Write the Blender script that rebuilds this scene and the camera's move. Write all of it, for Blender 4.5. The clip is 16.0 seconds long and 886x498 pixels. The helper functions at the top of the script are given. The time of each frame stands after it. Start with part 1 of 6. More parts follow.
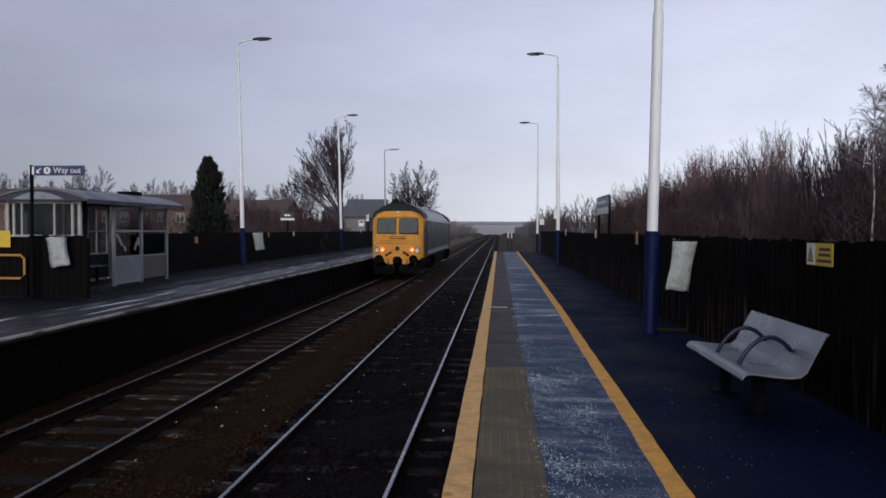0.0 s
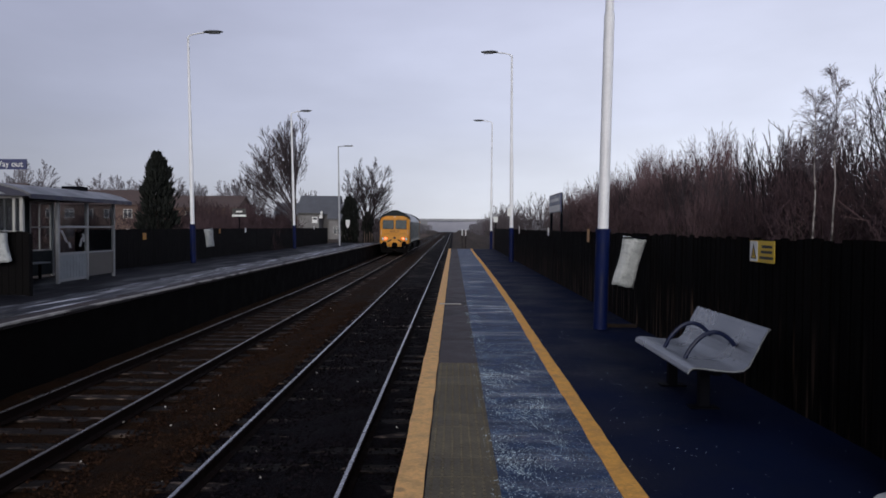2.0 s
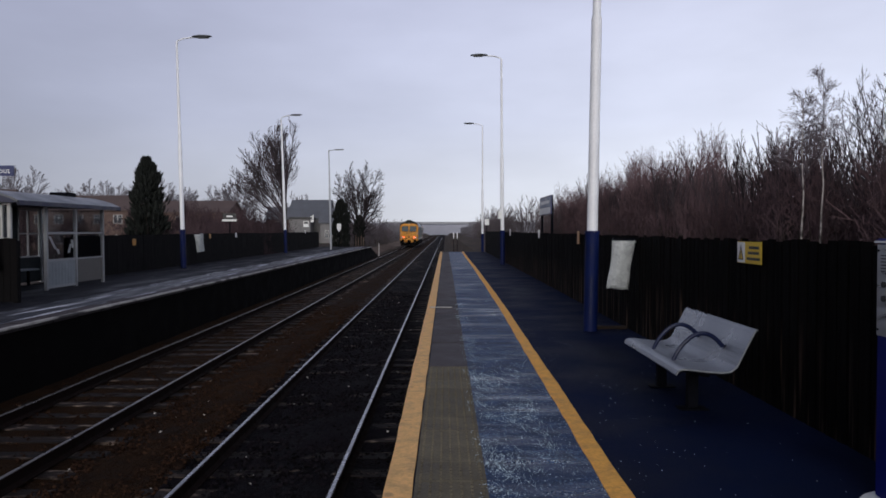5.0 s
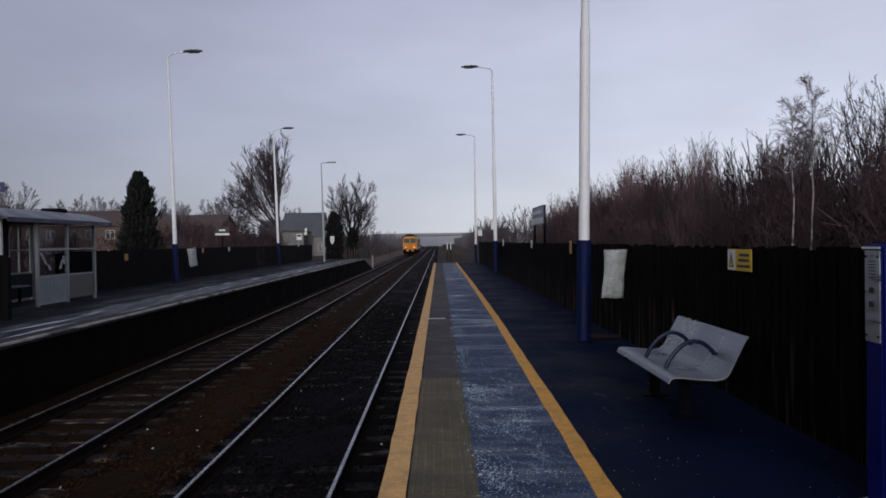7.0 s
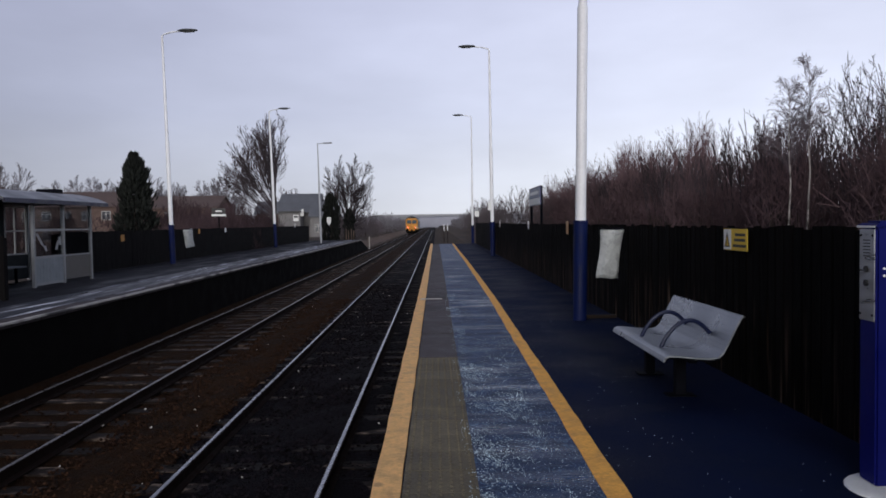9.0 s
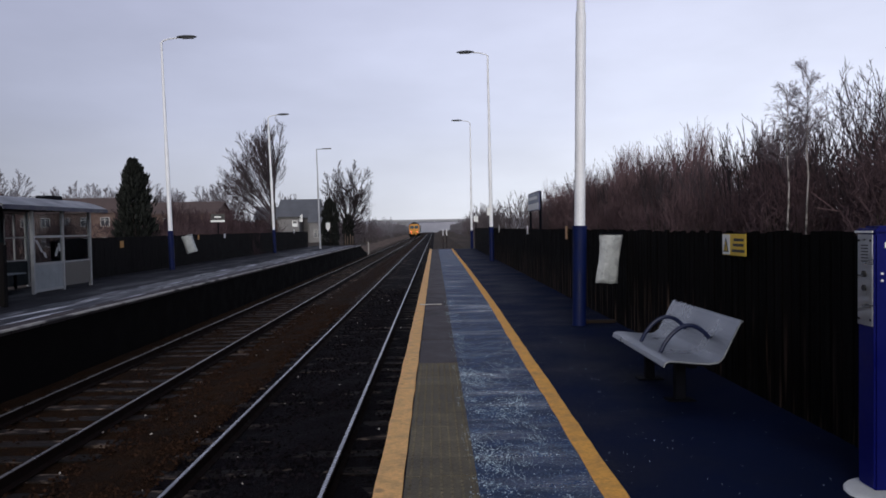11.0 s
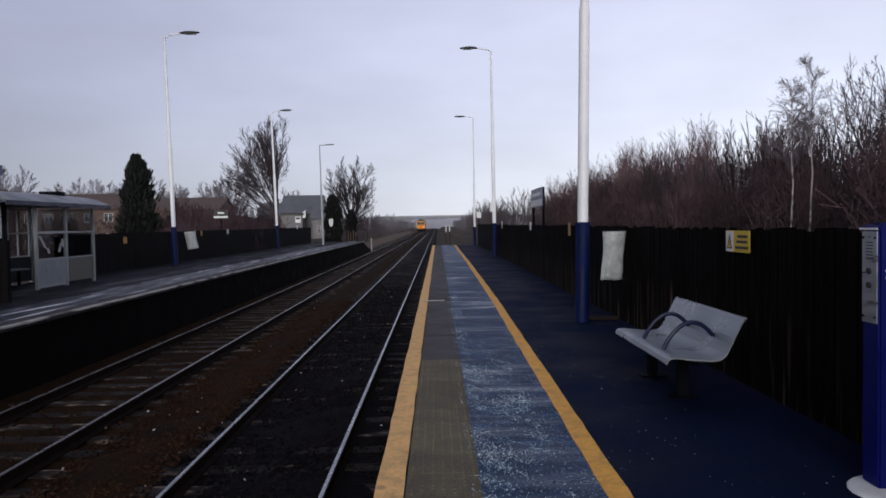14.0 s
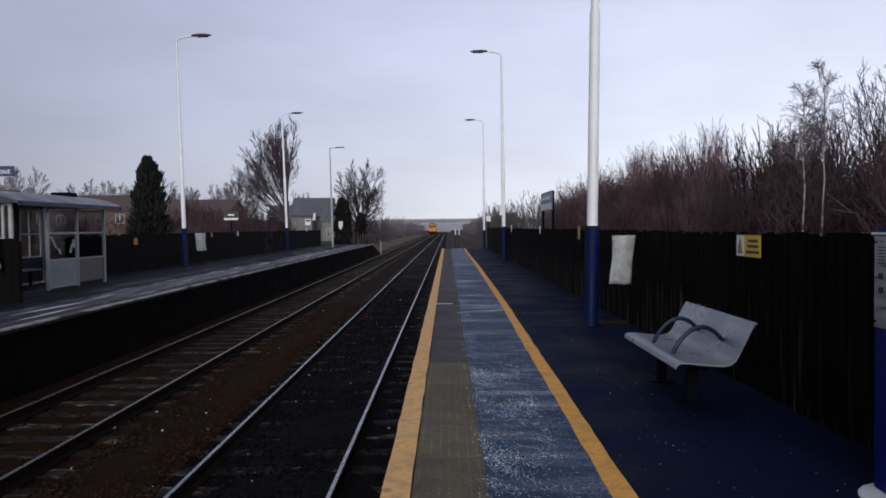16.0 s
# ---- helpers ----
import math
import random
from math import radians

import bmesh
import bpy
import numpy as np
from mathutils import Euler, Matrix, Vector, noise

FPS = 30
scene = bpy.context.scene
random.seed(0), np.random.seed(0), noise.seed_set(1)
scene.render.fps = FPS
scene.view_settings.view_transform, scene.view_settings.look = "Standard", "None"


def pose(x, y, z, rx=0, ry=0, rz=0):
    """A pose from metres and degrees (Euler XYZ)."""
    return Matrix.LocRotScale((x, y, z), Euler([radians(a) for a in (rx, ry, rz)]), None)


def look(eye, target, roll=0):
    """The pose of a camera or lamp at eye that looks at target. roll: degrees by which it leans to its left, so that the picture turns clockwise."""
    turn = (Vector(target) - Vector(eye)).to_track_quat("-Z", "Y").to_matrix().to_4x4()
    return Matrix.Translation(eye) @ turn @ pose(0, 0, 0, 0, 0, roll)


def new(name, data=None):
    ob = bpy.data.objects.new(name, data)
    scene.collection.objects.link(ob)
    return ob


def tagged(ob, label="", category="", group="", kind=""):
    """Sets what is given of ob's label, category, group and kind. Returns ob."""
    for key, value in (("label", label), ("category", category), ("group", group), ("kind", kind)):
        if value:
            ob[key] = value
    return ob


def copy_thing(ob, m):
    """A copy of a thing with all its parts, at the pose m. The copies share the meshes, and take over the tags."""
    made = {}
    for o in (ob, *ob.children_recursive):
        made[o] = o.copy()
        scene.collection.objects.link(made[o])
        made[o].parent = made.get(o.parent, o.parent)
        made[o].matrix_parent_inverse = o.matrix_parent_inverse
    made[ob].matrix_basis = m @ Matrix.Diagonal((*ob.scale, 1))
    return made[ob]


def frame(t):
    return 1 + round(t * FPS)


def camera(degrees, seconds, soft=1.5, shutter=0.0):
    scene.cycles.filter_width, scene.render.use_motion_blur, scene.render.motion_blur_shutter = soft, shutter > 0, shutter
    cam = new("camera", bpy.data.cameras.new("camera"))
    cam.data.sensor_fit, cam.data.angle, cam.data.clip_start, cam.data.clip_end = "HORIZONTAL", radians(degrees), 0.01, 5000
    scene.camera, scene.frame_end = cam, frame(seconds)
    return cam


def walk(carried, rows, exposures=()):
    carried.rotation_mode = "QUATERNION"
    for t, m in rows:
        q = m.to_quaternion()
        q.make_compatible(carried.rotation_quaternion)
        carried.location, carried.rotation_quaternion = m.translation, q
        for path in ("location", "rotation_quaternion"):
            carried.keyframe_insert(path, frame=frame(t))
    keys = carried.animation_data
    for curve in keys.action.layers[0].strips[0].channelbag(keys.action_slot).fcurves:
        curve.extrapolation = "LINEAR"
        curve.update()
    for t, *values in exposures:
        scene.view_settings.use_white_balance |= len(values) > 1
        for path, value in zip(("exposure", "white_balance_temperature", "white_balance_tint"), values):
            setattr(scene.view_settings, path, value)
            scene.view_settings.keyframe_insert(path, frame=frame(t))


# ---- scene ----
# handheld camera on the platform, eye about 1.57 m above the paving
PATH = [
    (0.0, -0.038, -0.001, 1.56, -1.477, -0.228, 4.27),
    (0.5, -0.03, -0.018, 1.574, -1.302, -0.621, 2.008),
    (1.0, -0.02, -0.002, 1.559, -1.162, -0.576, 1.141),
    (1.5, -0.011, -0.007, 1.552, -1.504, -0.675, 0.913),
    (2.0, -0.027, -0.02, 1.556, -1.669, -0.425, 0.798),
    (2.5, -0.019, -0.005, 1.565, -1.764, -0.079, 0.718),
    (3.0, -0.024, -0.013, 1.565, -1.84, -0.198, 0.37),
    (3.5, -0.012, 0.004, 1.565, -1.674, -0.05, 0.158),
    (4.0, -0.005, -0.012, 1.559, -1.533, -0.067, 0.154),
    (6.3, 0.015, -0.022, 1.566, -1.071, 0.766, -0.103),
    (6.5, 0.015, -0.034, 1.559, -0.718, 0.932, -0.205),
    (7.0, 0.031, -0.021, 1.563, -0.595, 0.773, -0.312),
    (7.5, 0.023, -0.029, 1.557, -1.052, 0.47, -0.312),
    (8.0, 0.028, -0.041, 1.554, -1.736, 0.305, -0.448),
    (8.5, 0.03, -0.037, 1.56, -1.896, 0.22, -0.998),
    (9.0, 0.032, -0.027, 1.55, -2.031, 0.785, -0.556),
    (11.5, 0.025, -0.049, 1.561, -1.601, 0.971, -0.635),
    (12.0, 0.036, -0.035, 1.563, -1.639, 0.932, -0.569),
    (12.5, 0.033, -0.042, 1.563, -1.583, 0.841, -0.848),
    (13.0, 0.04, -0.02, 1.553, -1.699, 0.728, -0.76),
    (13.5, 0.037, -0.025, 1.555, -1.821, 0.695, -0.732),
    (14.0, 0.03, -0.032, 1.56, -1.935, 0.889, -0.404),
    (14.5, 0.034, -0.021, 1.56, -2.168, 0.983, -0.05),
    (15.0, 0.032, -0.017, 1.555, -2.05, 0.822, -0.109),
    (15.5, 0.037, -0.022, 1.558, -1.76, 0.789, 0.246),
    (16.0, 0.039, -0.018, 1.553, -1.673, 0.554, 0.326)
]
cam = camera(61.0, 16.0, soft=1.7)
walk(cam, [(t, pose(x, y, z, 90 + p, r, w)) for t, x, y, z, p, r, w in PATH],
     exposures=[(0, -0.08), (4.0, -0.06), (6.5, -0.05), (7.0, -0.30), (8.0, -0.32), (8.5, -0.08), (9.0, 0.03), (16.0, 0.05)])

# ---- world and light: a wet, overcast winter dusk ----
RAIL = -0.915          # top of the rails; the platform's paving is z = 0
world = bpy.data.worlds.new("overcast_sky")
scene.world = world
world.use_nodes = True
wn, wl = world.node_tree.nodes, world.node_tree.links
wn.clear()
w_out = wn.new("ShaderNodeOutputWorld")
w_add = wn.new("ShaderNodeAddShader")
w_sky = wn.new("ShaderNodeTexSky")
w_sky.sky_type, w_sky.sun_disc = "NISHITA", False
w_sky.sun_elevation, w_sky.sun_rotation = radians(18), radians(186)
w_sky.air_density, w_sky.dust_density = 1.0, 3.0
w_bg1 = wn.new("ShaderNodeBackground")
w_bg1.inputs[1].default_value = 0.006
wl.new(w_sky.outputs[0], w_bg1.inputs[0])
w_tc = wn.new("ShaderNodeTexCoord")
w_sep = wn.new("ShaderNodeSeparateXYZ")
wl.new(w_tc.outputs["Generated"], w_sep.inputs[0])
w_ramp = wn.new("ShaderNodeValToRGB")
stops = [(0.0, (0.70, 0.72, 0.79)), (0.05, (0.67, 0.70, 0.81)), (0.14, (0.57, 0.60, 0.755)), (0.32, (0.47, 0.49, 0.65)), (0.55, (0.22, 0.24, 0.34)), (1.0, (0.12, 0.135, 0.20))]
for i, (p, c) in enumerate(stops):
    e = w_ramp.color_ramp.elements[i] if i < 2 else w_ramp.color_ramp.elements.new(p)
    e.position, e.color = p, (*c, 1)
wl.new(w_sep.outputs[2], w_ramp.inputs[0])
w_map = wn.new("ShaderNodeMapping")
w_map.inputs["Scale"].default_value = (1.0, 1.0, 3.0)
wl.new(w_tc.outputs["Generated"], w_map.inputs[0])
w_noise = wn.new("ShaderNodeTexNoise")
w_noise.inputs["Scale"].default_value, w_noise.inputs["Detail"].default_value = 2.3, 5
wl.new(w_map.outputs[0], w_noise.inputs["Vector"])
w_cloud = wn.new("ShaderNodeMapRange")
w_cloud.inputs[1].default_value, w_cloud.inputs[2].default_value = 0.3, 0.7
w_cloud.inputs[3].default_value, w_cloud.inputs[4].default_value = 0.86, 1.12
wl.new(w_noise.outputs[0], w_cloud.inputs[0])
w_bg2 = wn.new("ShaderNodeBackground")
# cooler cloud on the far side of the line, warmer over the thicket
w_hue, w_warm, w_tint = wn.new("ShaderNodeMapRange"), wn.new("ShaderNodeMix"), wn.new("ShaderNodeVectorMath")
w_hue.inputs[1].default_value, w_hue.inputs[2].default_value = -0.45, 0.35
wl.new(w_sep.outputs[0], w_hue.inputs[0])
w_warm.data_type = "RGBA"
w_warm.inputs[6].default_value, w_warm.inputs[7].default_value = (0.975, 0.985, 1.02, 1), (1.0, 1.003, 0.965, 1)
wl.new(w_hue.outputs[0], w_warm.inputs[0])
w_tint.operation = "MULTIPLY"
wl.new(w_ramp.outputs[0], w_tint.inputs[0])
wl.new(w_warm.outputs[2], w_tint.inputs[1])
wl.new(w_tint.outputs[0], w_bg2.inputs[0])
# the cloud is thinner, so brighter, towards the right of the line
w_side = wn.new("ShaderNodeMath")
w_side.operation = "MULTIPLY_ADD"
w_side.inputs[1].default_value, w_side.inputs[2].default_value = 0.60, 1.11
wl.new(w_sep.outputs[0], w_side.inputs[0])
w_mul = wn.new("ShaderNodeMath")
w_mul.operation = "MULTIPLY"
# low on the far side of the line the cloud is thick and grey
w_left = wn.new("ShaderNodeMapRange")
w_left.inputs[1].default_value, w_left.inputs[2].default_value = -0.50, 0.02
w_left.inputs[3].default_value, w_left.inputs[4].default_value = 0.66, 1.0
wl.new(w_sep.outputs[0], w_left.inputs[0])
w_low = wn.new("ShaderNodeMapRange")
w_low.inputs[1].default_value, w_low.inputs[2].default_value = 0.02, 0.26
wl.new(w_sep.outputs[2], w_low.inputs[0])
w_bank = wn.new("ShaderNodeMix")
w_bank.inputs[3].default_value = 1.0
wl.new(w_low.outputs[0], w_bank.inputs[0])
wl.new(w_left.outputs[0], w_bank.inputs[2])
w_thick = wn.new("ShaderNodeMath")
w_thick.operation = "MULTIPLY"
wl.new(w_side.outputs[0], w_thick.inputs[0])
wl.new(w_bank.outputs[0], w_thick.inputs[1])
wl.new(w_thick.outputs[0], w_mul.inputs[0])
wl.new(w_cloud.outputs[0], w_mul.inputs[1])
wl.new(w_mul.outputs[0], w_bg2.inputs[1])
wl.new(w_bg1.outputs[0], w_add.inputs[0])
wl.new(w_bg2.outputs[0], w_add.inputs[1])
wl.new(w_add.outputs[0], w_out.inputs[0])

sun = new("sun", bpy.data.lights.new("sun", "SUN"))
sun.data.energy, sun.data.angle, sun.data.color = 1.7, radians(40), (1.0, 0.96, 0.92)
sun.matrix_world = look((-6, -60, 20), (0, 0, 0))


# ---- materials ----
def mk(name, col, rough=0.7, metal=0.0, var=0.35, scale=3.0, fine=40.0, bump=0.3, dist=0.01, spec=0.5, rand=0.0,
       island=0.0, rough_var=0.12, moving=False, emit=None, emit_strength=0.0, second=None, second_at=0.55, stretch=(1, 1, 1)):
    """A procedural surface: stains at one scale, grain at another, relief from the grain."""
    m = bpy.data.materials.new(name)
    m.use_nodes = True
    n, l = m.node_tree.nodes, m.node_tree.links
    b = n["Principled BSDF"]
    if moving:
        src = n.new("ShaderNodeTexCoord").outputs["Object"]
    else:
        src = n.new("ShaderNodeNewGeometry").outputs["Position"]
    mp = n.new("ShaderNodeMapping")
    mp.inputs["Scale"].default_value = stretch
    l.new(src, mp.inputs[0])
    big, small = n.new("ShaderNodeTexNoise"), n.new("ShaderNodeTexNoise")
    for node, s, d in ((big, scale, 5), (small, fine, 3)):
        node.inputs["Scale"].default_value, node.inputs["Detail"].default_value = s, d
        l.new(mp.outputs[0], node.inputs["Vector"])
    mul = n.new("ShaderNodeMath")
    mul.operation = "MULTIPLY_ADD"
    mul.inputs[1].default_value, mul.inputs[2].default_value = 0.45, 0.0
    l.new(small.outputs[0], mul.inputs[0])
    mix = n.new("ShaderNodeMath")
    mix.operation = "MULTIPLY_ADD"
    mix.inputs[1].default_value = 0.8
    l.new(big.outputs[0], mix.inputs[0])
    l.new(mul.outputs[0], mix.inputs[2])
    fac = mix.outputs[0]
    ramp = n.new("ShaderNodeMapRange")
    ramp.inputs[1].default_value, ramp.inputs[2].default_value = 0.42, 0.82
    ramp.inputs[3].default_value, ramp.inputs[4].default_value = 1 - var, 1 + var
    l.new(fac, ramp.inputs[0])
    scale_out = ramp.outputs[0]
    for amount, kind in ((rand, "object"), (island, "island")):
        if amount:
            o = n.new("ShaderNodeObjectInfo").outputs["Random"] if kind == "object" else n.new("ShaderNodeNewGeometry").outputs["Random Per Island"]
            r = n.new("ShaderNodeMapRange")
            r.inputs[3].default_value, r.inputs[4].default_value = 1 - amount, 1 + amount
            l.new(o, r.inputs[0])
            k = n.new("ShaderNodeMath")
            k.operation = "MULTIPLY"
            l.new(scale_out, k.inputs[0])
            l.new(r.outputs[0], k.inputs[1])
            scale_out = k.outputs[0]
    base = n.new("ShaderNodeMix")
    base.data_type = "RGBA"
    base.inputs[6].default_value = (*col, 1)
    base.inputs[7].default_value = (*(second or col), 1)
    edge = n.new("ShaderNodeMapRange")
    edge.inputs[1].default_value, edge.inputs[2].default_value = second_at, second_at + 0.12
    l.new(big.outputs[0], edge.inputs[0])
    l.new(edge.outputs[0], base.inputs[0])
    vm = n.new("ShaderNodeVectorMath")
    vm.operation = "SCALE"
    l.new(base.outputs[2], vm.inputs[0])
    l.new(scale_out, vm.inputs["Scale"])
    l.new(vm.outputs[0], b.inputs["Base Color"])
    rr = n.new("ShaderNodeMapRange")
    rr.inputs[1].default_value, rr.inputs[2].default_value = 0.35, 0.65
    rr.inputs[3].default_value, rr.inputs[4].default_value = max(0.03, rough - rough_var), min(1, rough + rough_var)
    l.new(big.outputs[0], rr.inputs[0])
    l.new(rr.outputs[0], b.inputs["Roughness"])
    b.inputs["Metallic"].default_value = metal
    b.inputs["Specular IOR Level"].default_value = spec
    if bump:
        bp = n.new("ShaderNodeBump")
        bp.inputs["Strength"].default_value, bp.inputs["Distance"].default_value = bump, dist
        l.new(small.outputs[0], bp.inputs["Height"])
        l.new(bp.outputs[0], b.inputs["Normal"])
    if emit:
        b.inputs["Emission Color"].default_value = (*emit, 1)
        b.inputs["Emission Strength"].default_value = emit_strength
    return m


def mk_glass(name, tint=(0.8, 0.85, 0.9), rough=0.05):
    m = bpy.data.materials.new(name)
    m.use_nodes = True
    n, l = m.node_tree.nodes, m.node_tree.links
    n.clear()
    out, mixer = n.new("ShaderNodeOutputMaterial"), n.new("ShaderNodeMixShader")
    tr, gl = n.new("ShaderNodeBsdfTransparent"), n.new("ShaderNodeBsdfGlossy")
    tr.inputs[0].default_value = (*tint, 1)
    gl.inputs["Roughness"].default_value = rough
    mixer.inputs[0].default_value = 0.035
    l.new(tr.outputs[0], mixer.inputs[1])
    l.new(gl.outputs[0], mixer.inputs[2])
    l.new(mixer.outputs[0], out.inputs[0])
    return m


def mk_frosted(name):
    """Wet navy asphalt: glossy wet bands across it, and a frozen film broken into grains."""
    m = bpy.data.materials.new(name)
    m.use_nodes = True
    n, l = m.node_tree.nodes, m.node_tree.links
    b = n["Principled BSDF"]
    src = n.new("ShaderNodeNewGeometry").outputs["Position"]

    def noise(scale, detail, stretch, lo, hi, a=0.0, c=1.0):
        mp, t, r = n.new("ShaderNodeMapping"), n.new("ShaderNodeTexNoise"), n.new("ShaderNodeMapRange")
        mp.inputs["Scale"].default_value = stretch
        t.inputs["Scale"].default_value, t.inputs["Detail"].default_value = scale, detail
        r.inputs[1].default_value, r.inputs[2].default_value = lo, hi
        r.inputs[3].default_value, r.inputs[4].default_value = a, c
        l.new(src, mp.inputs[0])
        l.new(mp.outputs[0], t.inputs["Vector"])
        l.new(t.outputs[0], r.inputs[0])
        return r.outputs[0]

    def times(a, c):
        k = n.new("ShaderNodeMath")
        k.operation = "MULTIPLY"
        l.new(a, k.inputs[0])
        l.new(c, k.inputs[1])
        return k.outputs[0]

    patch = noise(1.5, 5, (0.8, 1.5, 1), 0.42, 0.62, 0.12, 1.0)
    grain = noise(62, 2, (1, 0.7, 1), 0.50, 0.66)
    band = noise(1.3, 4, (0.5, 2.4, 1), 0.50, 0.66)
    tone = noise(5, 4, (1, 1, 1), 0.3, 0.7, 0.65, 1.35)
    mix = n.new("ShaderNodeMix")
    mix.data_type = "RGBA"
    mix.inputs[6].default_value = (0.0076, 0.0240, 0.0800, 1)
    mix.inputs[7].default_value = (0.090, 0.170, 0.285, 1)
    l.new(times(patch, grain), mix.inputs[0])
    vm = n.new("ShaderNodeVectorMath")
    vm.operation = "SCALE"
    l.new(mix.outputs[2], vm.inputs[0])
    l.new(tone, vm.inputs["Scale"])
    l.new(vm.outputs[0], b.inputs["Base Color"])
    rough = n.new("ShaderNodeMapRange")
    rough.inputs[3].default_value, rough.inputs[4].default_value = 0.58, 0.24
    l.new(band, rough.inputs[0])
    l.new(rough.outputs[0], b.inputs["Roughness"])
    b.inputs["Specular IOR Level"].default_value = 0.17
    b.inputs["Specular Tint"].default_value = (0.62, 0.86, 1.0, 1)
    bp = n.new("ShaderNodeBump")
    bp.inputs["Strength"].default_value, bp.inputs["Distance"].default_value = 0.9, 0.012
    l.new(grain, bp.inputs["Height"])
    l.new(bp.outputs[0], b.inputs["Normal"])
    return m


def mk_boards(name):
    """Creosoted boards, black above, their feet bleached and frayed in long streaks."""
    m = mk(name, (0.0024, 0.0019, 0.0018), 0.9, var=0.55, scale=3, fine=30, bump=0.5, rand=0.45, stretch=(6, 6, 0.6), spec=0.05)
    n, l = m.node_tree.nodes, m.node_tree.links
    b = n["Principled BSDF"]
    pos = n.new("ShaderNodeNewGeometry").outputs["Position"]
    sep, top = n.new("ShaderNodeSeparateXYZ"), n.new("ShaderNodeMapRange")
    l.new(pos, sep.inputs[0])
    top.inputs[1].default_value, top.inputs[2].default_value = 0.85, 0.10
    l.new(sep.outputs[2], top.inputs[0])
    mp, t, r = n.new("ShaderNodeMapping"), n.new("ShaderNodeTexNoise"), n.new("ShaderNodeMapRange")
    mp.inputs["Scale"].default_value = (1, 9.5, 0.45)
    t.inputs["Scale"].default_value, t.inputs["Detail"].default_value = 1.0, 4
    r.inputs[1].default_value, r.inputs[2].default_value = 0.53, 0.75
    l.new(pos, mp.inputs[0])
    l.new(mp.outputs[0], t.inputs["Vector"])
    l.new(t.outputs[0], r.inputs[0])
    k = n.new("ShaderNodeMath")
    k.operation = "MULTIPLY"
    l.new(top.outputs[0], k.inputs[0])
    l.new(r.outputs[0], k.inputs[1])
    mix = n.new("ShaderNodeMix")
    mix.data_type = "RGBA"
    mix.inputs[7].default_value = (0.17, 0.115, 0.085, 1)
    old = b.inputs["Base Color"].links[0].from_socket
    l.new(k.outputs[0], mix.inputs[0])
    l.new(old, mix.inputs[6])
    l.new(mix.outputs[2], b.inputs["Base Color"])
    return m


ASPHALT_WET = mk_frosted("wet_asphalt")
ASPHALT = mk("worn_asphalt", (0.0023, 0.0060, 0.0260), 0.75, var=0.5, scale=0.8, fine=140, bump=0.6, dist=0.01, rough_var=0.14, spec=0.06)
ASPHALT_FAR = mk("frosted_asphalt", (0.010, 0.011, 0.017), 0.5, var=0.7, scale=1.5, fine=40, bump=0.5, rough_var=0.25, second=(0.32, 0.325, 0.36), second_at=0.54, stretch=(2.4, 0.22, 1), spec=0.25)
ASPHALT_OPPOSITE = mk("dull_asphalt", (0.0062, 0.0064, 0.0105), 0.7, var=0.5, scale=1.2, fine=90, bump=0.5, rough_var=0.2, spec=0.12, second=(0.020, 0.020, 0.027), second_at=0.58, stretch=(1, 0.3, 1))
YELLOW_LINE = mk("worn_yellow_paint", (0.72, 0.365, 0.080), 0.7, var=0.26, scale=7, fine=45, bump=0.2, spec=0.12, second=(0.36, 0.20, 0.07), second_at=0.62)
EDGE_PAINT = mk("worn_edge_paint", (0.72, 0.425, 0.168), 0.7, var=0.28, scale=7, fine=45, bump=0.2, spec=0.12, second=(0.38, 0.23, 0.11), second_at=0.60)
TACTILE = mk("tactile_concrete", (0.112, 0.096, 0.066), 0.75, var=0.4, scale=4, fine=60, bump=0.35, rand=0.14, spec=0.16)
COPING = mk("damp_coping_stone", (0.044, 0.036, 0.038), 0.7, var=0.5, scale=3, fine=50, bump=0.45, rand=0.25, spec=0.2)
COPING_PALE = mk("pale_coping_edge", (0.40, 0.37, 0.34), 0.6, var=0.5, scale=2.0, fine=40, bump=0.4, second=(0.055, 0.05, 0.05), second_at=0.50, stretch=(1, 0.5, 1))
# dark brick taken near black: the platform's own shade is in the colour
BRICK_DARK = mk("shade_dark_brick", (0.0028, 0.0023, 0.0024), 0.9, var=0.5, scale=2, fine=30, bump=0.5, rand=0.2, spec=0.04)
RAIL_STEEL = mk("polished_rail_top", (0.29, 0.295, 0.305), 0.3, 1.0, var=0.15, scale=8, fine=80, bump=0.05)
RAIL_DULL = mk("dull_rail_top", (0.19, 0.175, 0.165), 0.35, 0.9, var=0.25, scale=8, fine=80, bump=0.05)
RAIL_RUST = mk("rusty_rail_web", (0.009, 0.005, 0.004), 0.85, var=0.4, scale=10, fine=80, spec=0.05)
SLEEPER = mk("weathered_sleeper", (0.0125, 0.0088, 0.0074), 0.8, var=0.6, scale=5, fine=60, bump=0.5, rand=0.45, second=(0.105, 0.080, 0.064), second_at=0.56, spec=0.13, stretch=(0.7, 2, 1))
BALLAST = mk("brown_ballast", (0.0195, 0.0098, 0.0046), 0.9, var=0.6, scale=2.2, fine=28, bump=1.0, dist=0.05, spec=0.04)
BALLAST_OILY = mk("oily_ballast", (0.0060, 0.0048, 0.0064), 0.85, var=0.6, scale=2.2, fine=28, bump=1.0, dist=0.05, spec=0.04)
STONE = mk("ballast_stone", (0.023, 0.0115, 0.0068), 0.88, var=0.4, scale=6, fine=60, island=0.65, spec=0.06)
STONE_DARK = mk("dark_ballast_stone", (0.0072, 0.0057, 0.0072), 0.88, var=0.4, scale=6, fine=60, island=0.8, spec=0.06)
